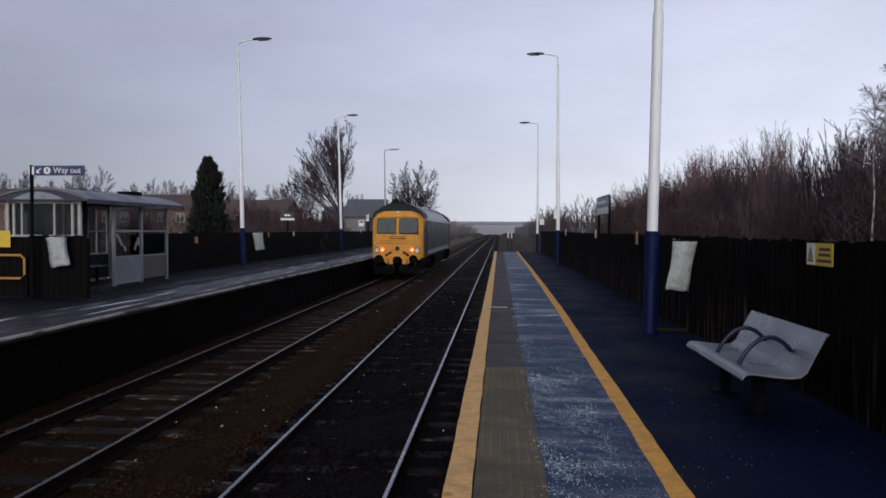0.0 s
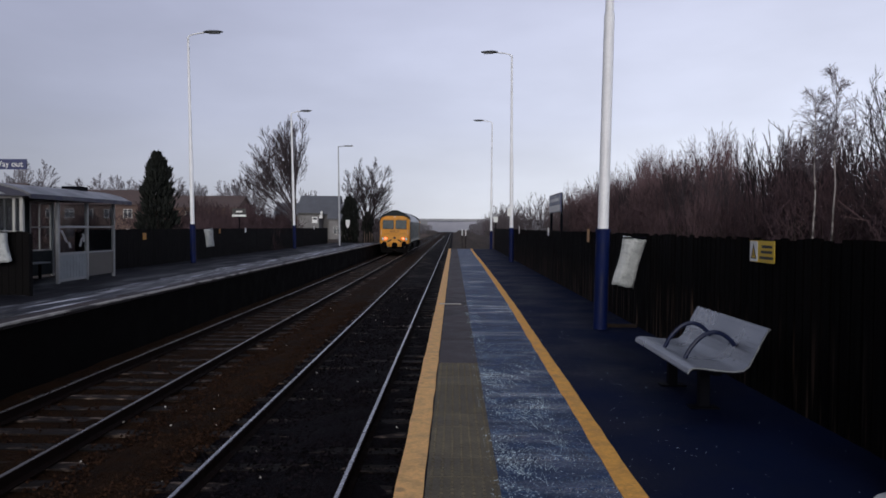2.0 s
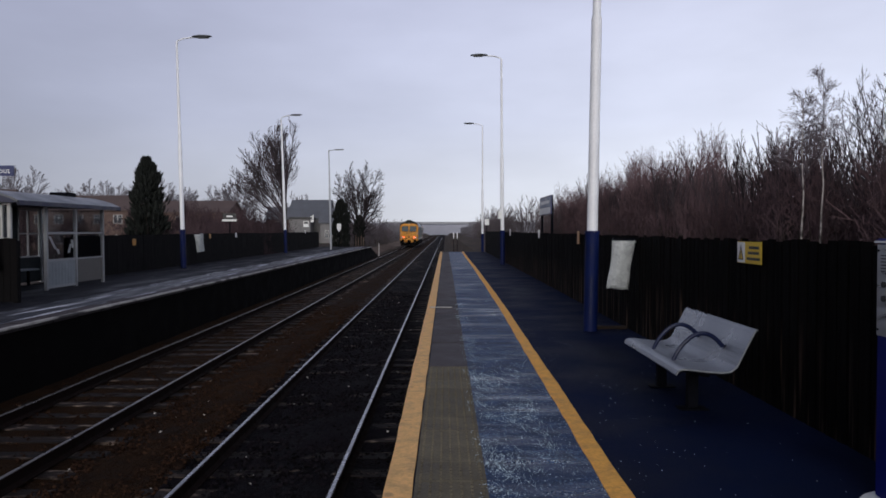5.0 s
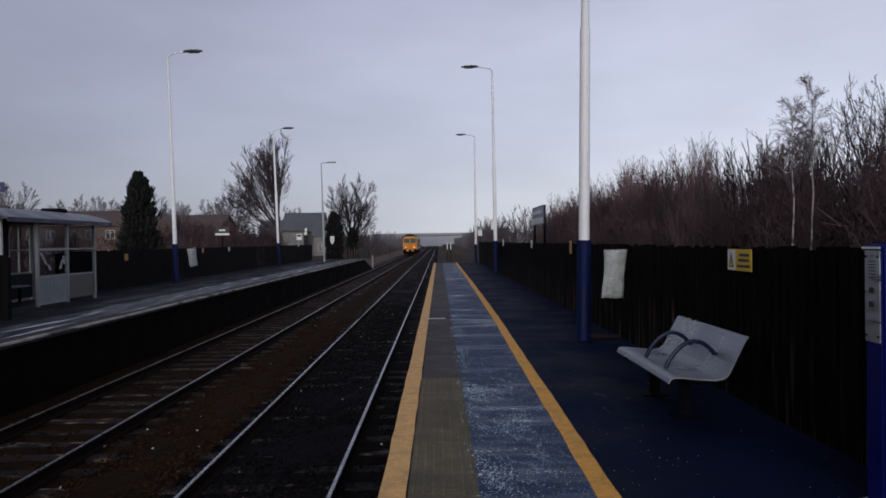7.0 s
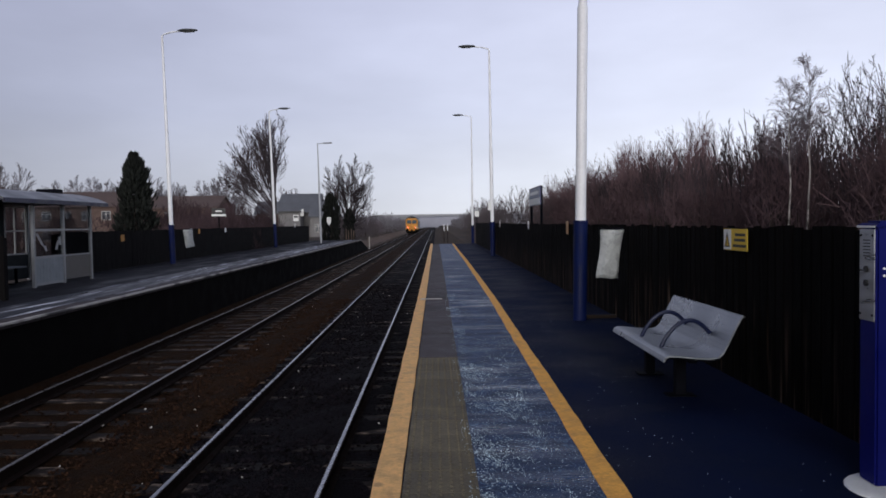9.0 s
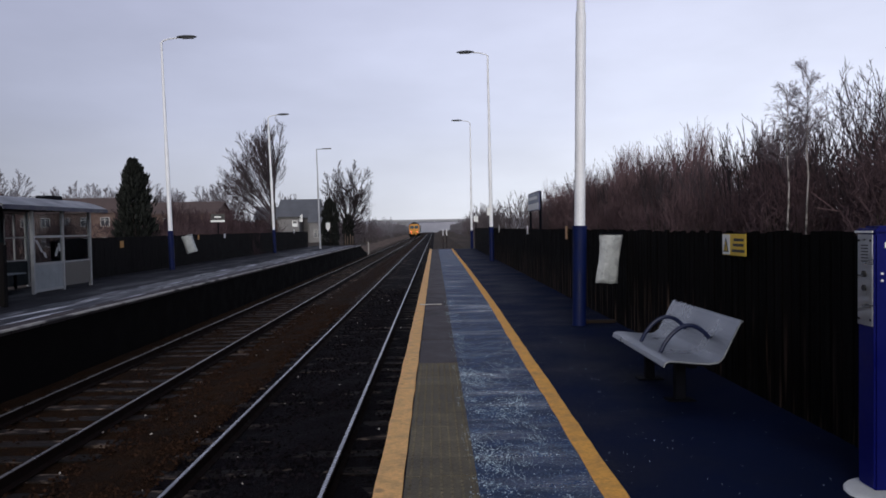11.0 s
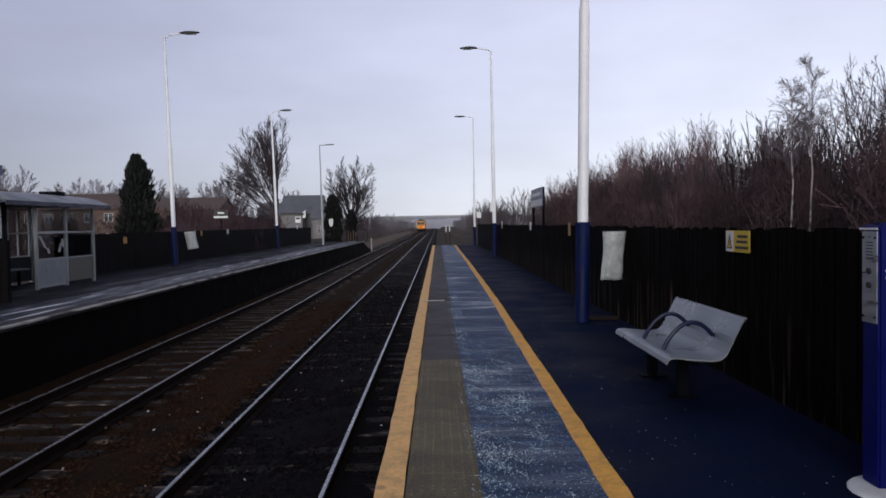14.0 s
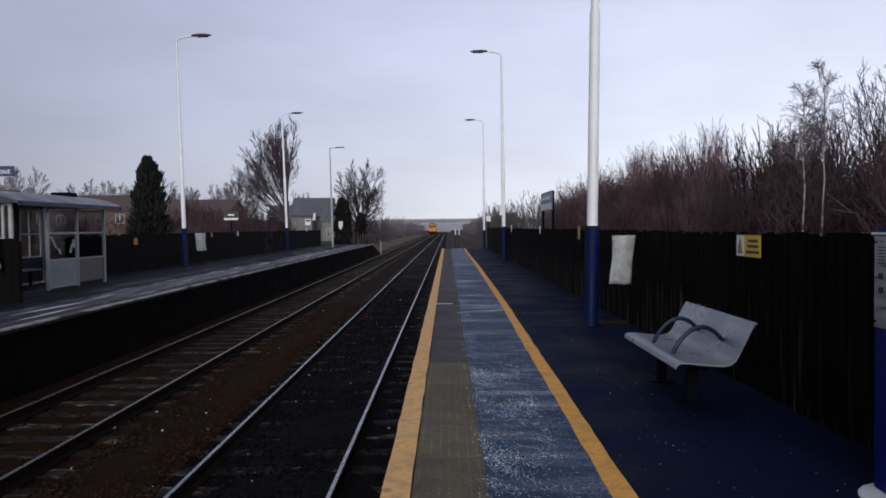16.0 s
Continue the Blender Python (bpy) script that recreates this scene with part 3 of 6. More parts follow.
# ---- help point column ----
def help_point(at):
    top = thing("help_point", "royal blue help point column with a brushed steel speaker panel", "help point", at=at)
    part("column", Geo().box(0, 0.30, 0, 0.17, 0.02, 1.485), HELP_BLUE, top, bevel=0.012)
    part("cap", Geo().prism([(-0.012, 1.486), (0.312, 1.486), (0.30, 1.510), (0.0, 1.510)], "y", -0.012, 0.182), HELP_BLUE, top, "blue rounded cap", bevel=0.008)
    # thin white strip paints the highlight along the cap's edge
    part("cap_highlight", Geo().box(-0.016, -0.0125, -0.005, 0.175, 1.484, 1.496), SIGN_WHITE, top, "pale strip painted as the edge highlight")
    part("cap_top", Geo().box(0.03, 0.27, 0.02, 0.15, 1.511, 1.523), HELP_BLUE, top, "blue lid", bevel=0.004)
    panel = part("panel", Geo().box(-0.008, -0.001, 0.012, 0.158, 0.955, 1.475), BRUSHED, top, "brushed steel panel with buttons", bevel=0.002)
    for z in (0.99, 1.44):
        for y in (0.028, 0.142):
            part("screw", Geo().tube([(-0.008, y, z), (-0.012, y, z)], 0.007, 8), BLACK, panel)
    for z, m in ((1.25, INK), (1.17, INK)):
        part("button", Geo().tube([(-0.008, 0.085, z), (-0.018, 0.085, z)], 0.018, 12), m, panel, "round push button")
    for i in range(6):
        part("speaker_slot", Geo().box(-0.0095, -0.0075, 0.05, 0.12, 1.32 + i * 0.018, 1.326 + i * 0.018), INK, panel)
    part("label_plate", Geo().box(0.055, 0.24, -0.004, -0.0005, 1.40, 1.43), SIGN_WHITE, top, "small white label plate")
    for z in (1.215, 1.255):
        part("bolt", Geo().tube([(0.04, 0, z), (0.04, -0.006, z)], 0.008, 8), SIGN_WHITE, top)
    n = 20
    g = Geo().loft([[(0.13 + r * math.cos(2 * math.pi * k / n), 0.01 + r * math.sin(2 * math.pi * k / n), z) for k in range(n)] for r, z in ((0.27, 0.001), (0.266, 0.012), (0.245, 0.02), (0.20, 0.022))])
    part("footing", g, SIGN_WHITE, top, "pale rounded concrete footing", smooth=True)
    return top


help_point(pose(2.49, 4.14, 0.003))


# ---- signs, sacks and other things on the boarded fence ----
def warning_sign():
    top = thing("safety_sign", "yellow and white safety sign with a warning triangle, on the fence", "sign")
    x, y0, y1, z0, z1 = FENCE_X - 0.03, 6.80, 7.36, 1.245, 1.45
    part("plate", Geo().box(x, x + 0.005, y0, y1, z0, z1), SIGN_YELLOW, top, bevel=0.001)
    part("pictogram_field", Geo().box(x - 0.003, x - 0.0005, y1 - 0.185, y1 - 0.006, z0 + 0.006, z1 - 0.006), SIGN_WHITE, top, "white pictogram field")
    ym = y1 - 0.095
    part("triangle", Geo().prism([(ym - 0.065, z0 + 0.03), (ym + 0.065, z0 + 0.03), (ym, z1 - 0.03)], "x", x - 0.005, x - 0.0032), INK, top, "black warning triangle")
    part("triangle_field", Geo().prism([(ym - 0.042, z0 + 0.042), (ym + 0.042, z0 + 0.042), (ym, z0 + 0.13)], "x", x - 0.007, x - 0.0052), SIGN_YELLOW, top)
    part("triangle_mark", Geo().box(x - 0.009, x - 0.0072, ym - 0.007, ym + 0.007, z0 + 0.05, z0 + 0.105), INK, top)
    for z, a, b in ((z1 - 0.055, 0.05, 0.28), (z1 - 0.105, 0.05, 0.30), (z0 + 0.045, 0.03, 0.33)):
        part("text_bar", Geo().box(x - 0.002, x - 0.0003, y0 + a, y0 + b, z - 0.013, z + 0.013), INK, top, "bar of unreadable lettering")


warning_sign()


def sack(x, y, z, width, height, seed, facing=(1, 0), label="", ring=True):
    """A limp plastic sack hung from a hoop on the fence."""
    top = thing("litter_sack", label, "litter bag", "litter sacks", at=pose(x, y, z))
    r = random.Random(seed)
    n, rings = 20, []
    ph = [r.uniform(0, 6.28) for _ in range(4)]
    for j in range(15):
        u = j / 14
        w = 0.5 * width * (1.0 - 0.10 * math.sin(math.pi * min(1, u * 1.15)) - 0.08 * u)
        d = 0.5 * width * (0.62 - 0.45 * u)
        off = 0.012 * math.sin(2.6 * u + ph[0])
        ring_pts = []
        for k in range(n):
            a = 2 * math.pi * k / n
            wr = 1 + 0.10 * math.sin(5 * a + ph[1] + 2 * u) * (0.3 + u) + 0.06 * math.sin(9 * a + ph[2]) + r.uniform(-0.025, 0.025)
            px, py = w * math.cos(a) * wr + off, d * math.sin(a) * wr
            ring_pts.append((px * facing[0] - py * facing[1], px * facing[1] + py * facing[0], -height * u + 0.012 * math.sin(4 * a + ph[3])))
        rings.append(ring_pts)
    bag = part("sack", Geo().loft(rings), PLASTIC, top, "creased translucent white plastic", smooth="all")
    if ring:
        pts = [(0.52 * width * math.cos(a) * facing[0] - 0.34 * width * math.sin(a) * facing[1], 0.52 * width * math.cos(a) * facing[1] + 0.34 * width * math.sin(a) * facing[0], 0.008) for a in [2 * math.pi * k / 24 for k in range(25)]]
        part("hoop", Geo().tube(pts, 0.012, 6), BLACK, top, "black metal hoop", smooth=True)
    return bag


near_sack = sack(2.69, 11.35, 1.41, 0.36, 0.74, 3, label="crumpled white plastic litter sack hanging from a hoop")
part_hoop = Geo().tube([(2.66, 11.4, 1.41), (2.9, 11.5, 1.41)], 0.012, 6)
tagged(part("hoop_bracket", part_hoop, BLACK), "black bracket from fence to litter hoop", "bracket")
g = Geo().box(2.35, 2.86, 11.75, 11.85, 0.003, 0.055)
tagged(part("timber_kerb", g, SLEEPER, bevel=0.008), "short worn timber lying at the fence foot", "timber")
far_sack = sack(-10.85, 33.1, 1.39, 0.48, 0.78, 5, label="white plastic litter sack hanging on the far fence")
tagged(part("hoop_bracket", Geo().tube([(-10.85, 33.15, 1.39), (-11.3, 33.2, 1.39)], 0.012, 6), BLACK), "black bracket from fence to litter hoop", "bracket")


def plate(name, x, y, z, w, h, axis, material, label, category="sign", bars=0):
    top = thing(name, label, category)
    if axis == "x":
        part("plate", Geo().box(x, x + 0.012, y - w / 2, y + w / 2, z - h / 2, z + h / 2), material, top, bevel=0.002)
    else:
        part("plate", Geo().box(x - w / 2, x + w / 2, y, y + 0.012, z - h / 2, z + h / 2), material, top, bevel=0.002)
    for i in range(bars):
        zz = z + h * (0.3 - 0.6 * i / max(1, bars - 1))
        if axis == "y":
            part("text_bar", Geo().box(x - w * 0.36, x + w * 0.36, y - 0.003, y - 0.0005, zz - h * 0.05, zz + h * 0.05), INK, top, "bar of unreadable lettering")
        else:
            part("text_bar", Geo().box(x - 0.003, x - 0.0005, y - w * 0.36, y + w * 0.36, zz - h * 0.05, zz + h * 0.05), INK, top, "bar of unreadable lettering")
    return top


plate("notice", FENCE_X - 0.035, 16.2, 1.40, 0.22, 0.28, "x", NOTICE_TAN, "small faded orange notice on the fence")
plate("notice", FENCE_X - 0.035, 23.0, 1.44, 0.26, 0.24, "x", SIGN_WHITE, "small white notice on the fence")
plate("notice", FENCE_X - 0.035, 33.2, 1.46, 0.26, 0.30, "x", SIGN_WHITE, "small white notice on the fence")
plate("notice", QF_X + 0.03, 27.2, 1.14, 0.30, 0.24, "x", ORANGE_RAIL, "small faded yellow notice on the far fence")
plate("notice", QF_X + 0.03, 36.0, 1.28, 0.22, 0.22, "x", ORANGE_RAIL, "small dull orange notice on the far fence")
plate("notice", QF_X + 0.03, 40.5, 1.30, 0.26, 0.24, "x", SIGN_WHITE, "small white notice on the far fence")
plate("notice", QF_X + 0.03, 60.5, 1.42, 0.30, 0.30, "x", SIGN_WHITE, "small white notice on the far fence")


def name_board(x, y0, y1, z0, z1, label):
    top = thing("name_board", label, "station sign")
    part("board", Geo().box(x, x + 0.04, y0, y1, z0, z1), SIGN_BLUE, top, bevel=0.006)
    part("field", Geo().box(x - 0.004, x - 0.0005, y0 + 0.06, y1 - 0.06, z0 + 0.03, z0 + 0.25), SIGN_WHITE, top, "white strip")
    part("name_field", Geo().box(x - 0.004, x - 0.0005, y0 + 0.06, y1 - 0.06, z0 + 0.27, z1 - 0.06), ALU_BLUE, top, "pale blue-grey lettering field")
    part("text_bar", Geo().box(x - 0.007, x - 0.0045, y0 + 0.4, y1 - 0.4, z0 + 0.38, z1 - 0.16), SIGN_WHITE, top, "bar for the place name")
    for y in (y0 + 0.15, y1 - 0.15):
        part("post", Geo().tube([(x + 0.07, y, -0.25), (x + 0.07, y, z1)], 0.045, 8), BLACK, top, "dark steel post")
    return top


name_board(3.55, 25.3, 28.2, 2.1, 2.75, "blue and white station name board on dark posts")
top = thing("running_in_sign", "small dark sign with a white strip above the far fence", "sign")
part("board", Geo().box(-12.42, -11.67, 42.0, 42.03, 2.18, 2.5), INK, top)
part("strip", Geo().box(-12.44, -11.65, 41.985, 41.998, 2.06, 2.17), SIGN_WHITE, top, "white strip")
part("text_bar", Geo().box(-12.22, -11.87, 41.99, 41.999, 2.3, 2.38), SIGN_WHITE, top, "bar of unreadable lettering")
part("post", Geo().tube([(-12.05, 42.06, -0.3), (-12.05, 42.06, 2.5)], 0.035, 8), BLACK, top, "dark post")


def small_post_sign(x, y, zb, zt, w, h, label, flag=None):
    top = thing("post_sign", label, "sign", at=pose(x, y, zb))
    part("post", Geo().tube([(0, 0.03, 0), (0, 0.03, zt - zb)], 0.03, 8), BLACK, top)
    if flag:
        poly = [(-w / 2, zt - zb), (w / 2, zt - zb), (w / 2, zt - zb - h * 0.6), (0.02, zt - zb - h), (-0.02, zt - zb - h), (-w / 2, zt - zb - h * 0.6)]
    else:
        poly = [(-w / 2, zt - zb), (w / 2, zt - zb), (w / 2, zt - zb - h), (-w / 2, zt - zb - h)]
    part("plate", Geo().prism(poly, "y", -0.015, 0), SIGN_WHITE, top, "white plate")
    return top


plate("column_plate", 2.47, 33.93, 2.25, 0.14, 0.36, "y", SIGN_WHITE, "narrow white plate fixed to a lamp column")
small_post_sign(3.05, 55.0, -0.2, 2.35, 0.32, 0.42, "white sign on a post at the platform end")
small_post_sign(-9.6, 68.0, Q_Z, 2.15, 0.38, 0.75, "white tapering sign on a post at the platform end", flag=True)
for x in (0.86, 1.22):
    top = thing("marker_post", "short white marker post beside the line", "marker post", "marker posts", at=pose(x, 76.0, -1.4))
    part("post", Geo().box(-0.025, 0.025, -0.025, 0.025, 0, 2.12), RAIL_RUST, top, "dark post foot")
    part("marker", Geo().box(-0.045, 0.045, -0.04, 0.04, 2.12, 2.74), SIGN_WHITE, top, "white painted upper part", bevel=0.01)

# ---- shelter across the line ----
ALU = mk("weathered_aluminium", (0.27, 0.275, 0.285), 0.5, 0.4, var=0.2, scale=5, fine=50, bump=0.05)
ALU_PANEL = mk("grey_metal_panel", (0.20, 0.22, 0.24), 0.55, 0.1, var=0.25, scale=3, fine=40, bump=0.08)
ROOF_BLUE = mk("dull_blue_roof", (0.016, 0.017, 0.042), 0.5, var=0.25, scale=3, fine=40, bump=0.08)
ROOF_TOP = mk("wet_grey_roof", (0.12, 0.125, 0.135), 0.4, 0.2, var=0.25, scale=2, fine=30, bump=0.08)
GLASS = mk_glass("shelter_glass", (0.80, 0.82, 0.84))
FRAME_WHITE = mk("white_coated_frame", (0.36, 0.355, 0.34), 0.45, var=0.15, scale=5, fine=50, bump=0.05)
# near-black colour that carries the shade of the shelter's interior
DARK_PANEL = mk("shade_dark_panel", (0.010, 0.014, 0.016), 0.6, var=0.35, scale=3, fine=40, bump=0.08, spec=0.2)
BOARD_NAVY = mk("navy_notice_board", (0.010, 0.013, 0.040), 0.5, var=0.3, scale=3, fine=40, bump=0.05)
BROWN_PANEL = mk("brown_grey_panel", (0.085, 0.078, 0.072), 0.6, var=0.3, scale=2.5, fine=40, bump=0.08)
PALE_FILM = mk("pale_grey_film", (0.26, 0.265, 0.27), 0.6, var=0.3, scale=9, fine=60, bump=0.1)


def shelter():
    top = thing("platform_shelter", "grey metal and glass platform shelter with a curved blue roof", "shelter", at=pose(-10.0, 17.2, Q_Z))
    D, L, H = 1.8, 5.15, 2.17          # depth to the back (-x), length (+y), eaves height

    def post(x, y, h=H, w=0.04):
        white = y < 0.5
        part("post", Geo().box(x - w, x + w, y - w, y + w, 0, h), FRAME_WHITE if white else ALU, top, "white coated post" if white else "pale aluminium post", bevel=0.006)

    for x, y in ((0, 0.04), (0, 1.6), (0, 3.1), (0, L - 0.45), (-D, 0.04), (-D, 2.3), (-D, L - 0.45)):
        post(x, y)
    post(-0.18, 0.04, H, 0.03)
    post(-D + 0.16, 0.04, H, 0.03)

    def panel(name, x0, x1, y0, y1, z0, z1, m, label):
        return part(name, Geo().box(x0, x1, y0, y1, z0, z1), m, top, label, bevel=0.003)

    # front leaf: lower metal panel, two panes above
    panel("lower_panel", -0.012, 0.012, 1.64, 3.06, 0.10, 0.72, ALU_PANEL, "grey ribbed metal panel")
    for k in range(9):
        y = 1.72 + k * 0.158
        panel("rib", 0.0125, 0.020, y - 0.012, y + 0.012, 0.12, 0.70, ALU_PANEL, "pressed rib")
    for z in (0.07, 0.75, 1.44, 2.12):
        panel("rail", -0.025, 0.025, 1.64, 3.06, z - 0.03, z + 0.03, ALU, "aluminium rail")
    panel("pane", -0.004, 0.004, 1.64, 3.06, 0.78, 1.41, GLASS, "clear glass pane")
    panel("pane", -0.004, 0.004, 1.64, 3.06, 1.47, 2.09, GLASS, "clear glass pane")
    # far front bay: panel below, glass above two rails
    for z in (0.75, 1.44):
        panel("rail", -0.02, 0.02, 3.14, L - 0.49, z - 0.02, z + 0.02, ALU, "aluminium rail")
    panel("lower_panel", -0.008, 0.008, 3.14, L - 0.49, 0.1, 0.73, BROWN_PANEL, "brown-grey lower panel")
    panel("pane", -0.004, 0.004, 3.14, L - 0.49, 0.77, 1.42, GLASS, "clear glass pane")
    panel("pane", -0.004, 0.004, 3.14, L - 0.49, 1.46, 2.1, GLASS, "clear glass pane")
    # near end: low metal wall, wide window above
    panel("end_panel", -D + 0.04, -0.04, 0.03, 0.05, 0.05, 1.28, DARK_PANEL, "dark metal end panel")
    panel("rail", -D + 0.04, -0.04, 0.0, 0.08, 1.28, 1.35, FRAME_WHITE, "white window rail")
    panel("rail", -D + 0.04, -0.04, 0.01, 0.07, 2.1, 2.16, FRAME_WHITE, "white window head")
    for x in (-D * 0.35, -D * 0.80):
        panel("mullion", x - 0.02, x + 0.02, 0.015, 0.065, 1.35, 2.1, FRAME_WHITE, "white mullion")
    panel("pane", -D + 0.04, -0.04, 0.036, 0.044, 1.35, 2.1, GLASS, "clear glass pane")
    # back wall: shade-dark boards with notices, one framed window near the far end
    panel("back_panel", -D - 0.012, -D + 0.012, 0.08, L - 0.49, 0.05, 0.74, DARK_PANEL, "lower back panel, near black for the interior's shade")
    panel("back_board", -D - 0.012, -D + 0.012, 0.08, 3.50, 0.742, 2.16, DARK_PANEL, "back wall, near black for the interior's shade")
    for y in (0.35, 1.45, 2.45):
        panel("notice_board", -D + 0.014, -D + 0.035, y, y + 0.75, 1.05, 1.95, BOARD_NAVY, "navy notice board")
    panel("torn_poster", -D + 0.037, -D + 0.040, 0.5, 0.72, 1.35, 1.9, PALE_FILM, "torn pale poster")
    for y in (3.54, 4.02, 4.60):
        panel("mullion", -D - 0.02, -D + 0.02, y - 0.022, y + 0.022, 0.742, 2.12, FRAME_WHITE, "white mullion")
    for z in (0.765, 1.42, 2.1):
        for a, b in ((3.562, 3.998), (4.042, 4.578)):
            panel("rail", -D - 0.018, -D + 0.018, a, b, z - 0.02, z + 0.02, FRAME_WHITE, "white window rail")
    panel("pane", -D - 0.004, -D + 0.004, 3.52, L - 0.49, 0.79, 2.08, GLASS, "dusty glass pane")
    # pale diagonal strips on the leaf's middle pane
    for a, b, z0, z1 in ((1.70, 2.05, 1.36, 1.04), (2.08, 2.22, 1.04, 0.90), (2.66, 2.84, 0.92, 1.16), (2.84, 2.94, 1.26, 1.04)):
        part("pane_streak", Geo().prism([(a, z0), (a + 0.12, z0), (b + 0.05, z1), (b - 0.05, z1)], "x", 0.0045, 0.0065), PALE_FILM, top, "pale diagonal strip on the pane")
    # far end
    panel("pane", -D + 0.04, -0.04, L - 0.455, L - 0.445, 0.1, 2.1, GLASS, "clear glass pane")
    # curved roof with blue gable ends
    n = 14
    arc = [(-D - 0.25 + (D + 0.6) * i / n, H + 0.02 + 0.29 * math.sin(math.pi * i / n) ** 0.8) for i in range(n + 1)]
    inner = [(a, b - 0.05) for a, b in arc][::-1]
    part("roof", Geo().prism(arc + inner, "y", -0.2, L), ROOF_TOP, top, "shallow curved grey roof", smooth=True)
    inset = [(a, max(H + 0.0, b - 0.052)) for a, b in arc]
    for y in (-0.17, L - 0.06):
        g = Geo().prism(inset + [(arc[-1][0], H - 0.02), (arc[0][0], H - 0.02)], "y", y, y + 0.03)
        gable = part("gable", g, ROOF_BLUE, top, "dull blue curved gable")
        low = [(-D + 0.25 + (D - 0.5) * i / 8, H + 0.02 + 0.18 * math.sin(math.pi * i / 8)) for i in range(9)]
        part("gable_light", Geo().prism(low, "y", y - 0.012, y - 0.001), ALU_PANEL, gable, "pale gable insert")
    # ceiling sheet added to darken the interior
    part("soffit", Geo().box(-D - 0.05, 0.26, -0.12, L - 0.1, H - 0.015, H - 0.002), DARK_PANEL, top, "added ceiling sheet, near black for the interior's shade")
    part("fascia", Geo().box(0.30, 0.36, -0.2, L, H - 0.08, H + 0.03), ROOF_BLUE, top, "dark eaves gutter", bevel=0.01)
    part("roof_box", Geo().box(-1.0, -0.5, 3.7, 4.2, H + 0.27, H + 0.40), BLACK, top, "dark box on the roof", bevel=0.01)
    bs = part("seat", Geo().box(-D + 0.15, -D + 0.55, 0.5, 3.6, 0.42, 0.46), ALU_PANEL, top, "slim metal seat", bevel=0.006)
    for y in (0.7, 2.0, 3.4):
        part("seat_leg", Geo().box(-D + 0.3, -D + 0.36, y, y + 0.06, 0.0, 0.42), BLACK, bs)


shelter()

# boarded screen, sack, way-out sign and barrier before the shelter
top = thing("boarded_screen", "black boarded screen standing before the shelter", "fence", at=pose(-10.18, 15.55, Q_Z))
for i in range(9):
    part("board", Geo().box(i * 0.145, i * 0.145 + 0.138, 0, 0.03, 0.02, 1.36 + rng.uniform(-0.015, 0.015)), FENCE_FAR, top, bevel=0.004)
for x in (0.02, 1.2):
    part("post", Geo().box(x, x + 0.1, 0.032, 0.13, 0, 1.3), FENCE_FAR, top)
screen_sack = sack(-9.46, 15.38, 1.38, 0.44, 0.64, 12, label="white plastic litter sack tied to the black screen")
screen_sack.matrix_basis = pose(0, 0, 0, 0, -9, 0)
top = thing("way_out_sign", "navy way-out sign on a dark steel post", "sign", at=pose(-9.97, 15.35, Q_Z - 0.035))
part("post", Geo().tube([(0, 0, 0.03), (0, 0, 2.88)], 0.04, 10), BLACK, top, "dark steel post")
part("blade", Geo().box(0.06, 1.18, -0.025, 0.0, 2.66, 2.87), SIGN_BLUE, top, "navy sign blade", bevel=0.004)
part("bracket", Geo().box(-0.05, 0.07, -0.03, 0.01, 2.68, 2.85), SIGN_WHITE, top, "white bracket")
text_part("lettering", "Way out", 0.17, SIGN_WHITE, top, pose(0.80, -0.028, 2.765, 90), "white lettering")
n = 20
part("roundel", Geo().prism([(0.36 + 0.075 * math.cos(2 * math.pi * k / n), 2.765 + 0.075 * math.sin(2 * math.pi * k / n)) for k in range(n)], "y", -0.031, -0.0255), SIGN_WHITE, top, "white roundel")
part("roundel_bar", Geo().box(0.345, 0.375, -0.035, -0.0315, 2.73, 2.805), SIGN_BLUE, top)
part("arrow", Geo().prism([(0.12, 2.71), (0.20, 2.71), (0.165, 2.745), (0.225, 2.805), (0.205, 2.825), (0.147, 2.765), (0.12, 2.79)], "y", -0.031, -0.0255), SIGN_WHITE, top, "white arrow")
top = thing("barrier_rail", "orange-yellow tubular barrier with dark boards behind", "barrier", at=pose(-11.55, 15.5, Q_Z))
loop = [(0, 0, 0.42), (1.22, 0, 0.42), (1.30, 0, 0.50), (1.30, 0, 0.84), (1.22, 0, 0.92), (0, 0, 0.92)]
part("rail", Geo().tube(loop, 0.028, 8), ORANGE_RAIL, top, "orange-yellow tube rail", smooth=True)
part("leg", Geo().box(1.27, 1.34, 0.03, 0.1, 0, 0.9), BLACK, top)
for i in range(9):
    part("board", Geo().box(0.02 + i * 0.145, 0.155 + i * 0.145, 0.12, 0.15, 0.02, 1.32), FENCE_FAR, top)
plate("notice", -10.72, 15.55, 1.32, 0.24, 0.36, "y", SIGN_YELLOW, "bright yellow notice by the gate")

# ---- locomotive ----
L_YELLOW = mk("warning_yellow_paint", (0.58, 0.255, 0.032), 0.5, var=0.22, scale=2, fine=25, bump=0.03, moving=True, spec=0.2, second=(0.44, 0.175, 0.018), second_at=0.56)
L_GREEN = mk("dark_green_paint", (0.030, 0.045, 0.046), 0.45, var=0.25, scale=1.5, fine=20, bump=0.03, moving=True)
# pale base tone holds the sky's reflection on the grimy roof
L_ROOF = mk("sky_paled_grimy_roof", (0.30, 0.31, 0.33), 0.45, var=0.3, scale=1.5, fine=20, bump=0.05, moving=True)
L_CAP = mk("dark_cab_roof", (0.008, 0.013, 0.014), 0.55, var=0.3, scale=2, fine=20, bump=0.05, moving=True, spec=0.2)
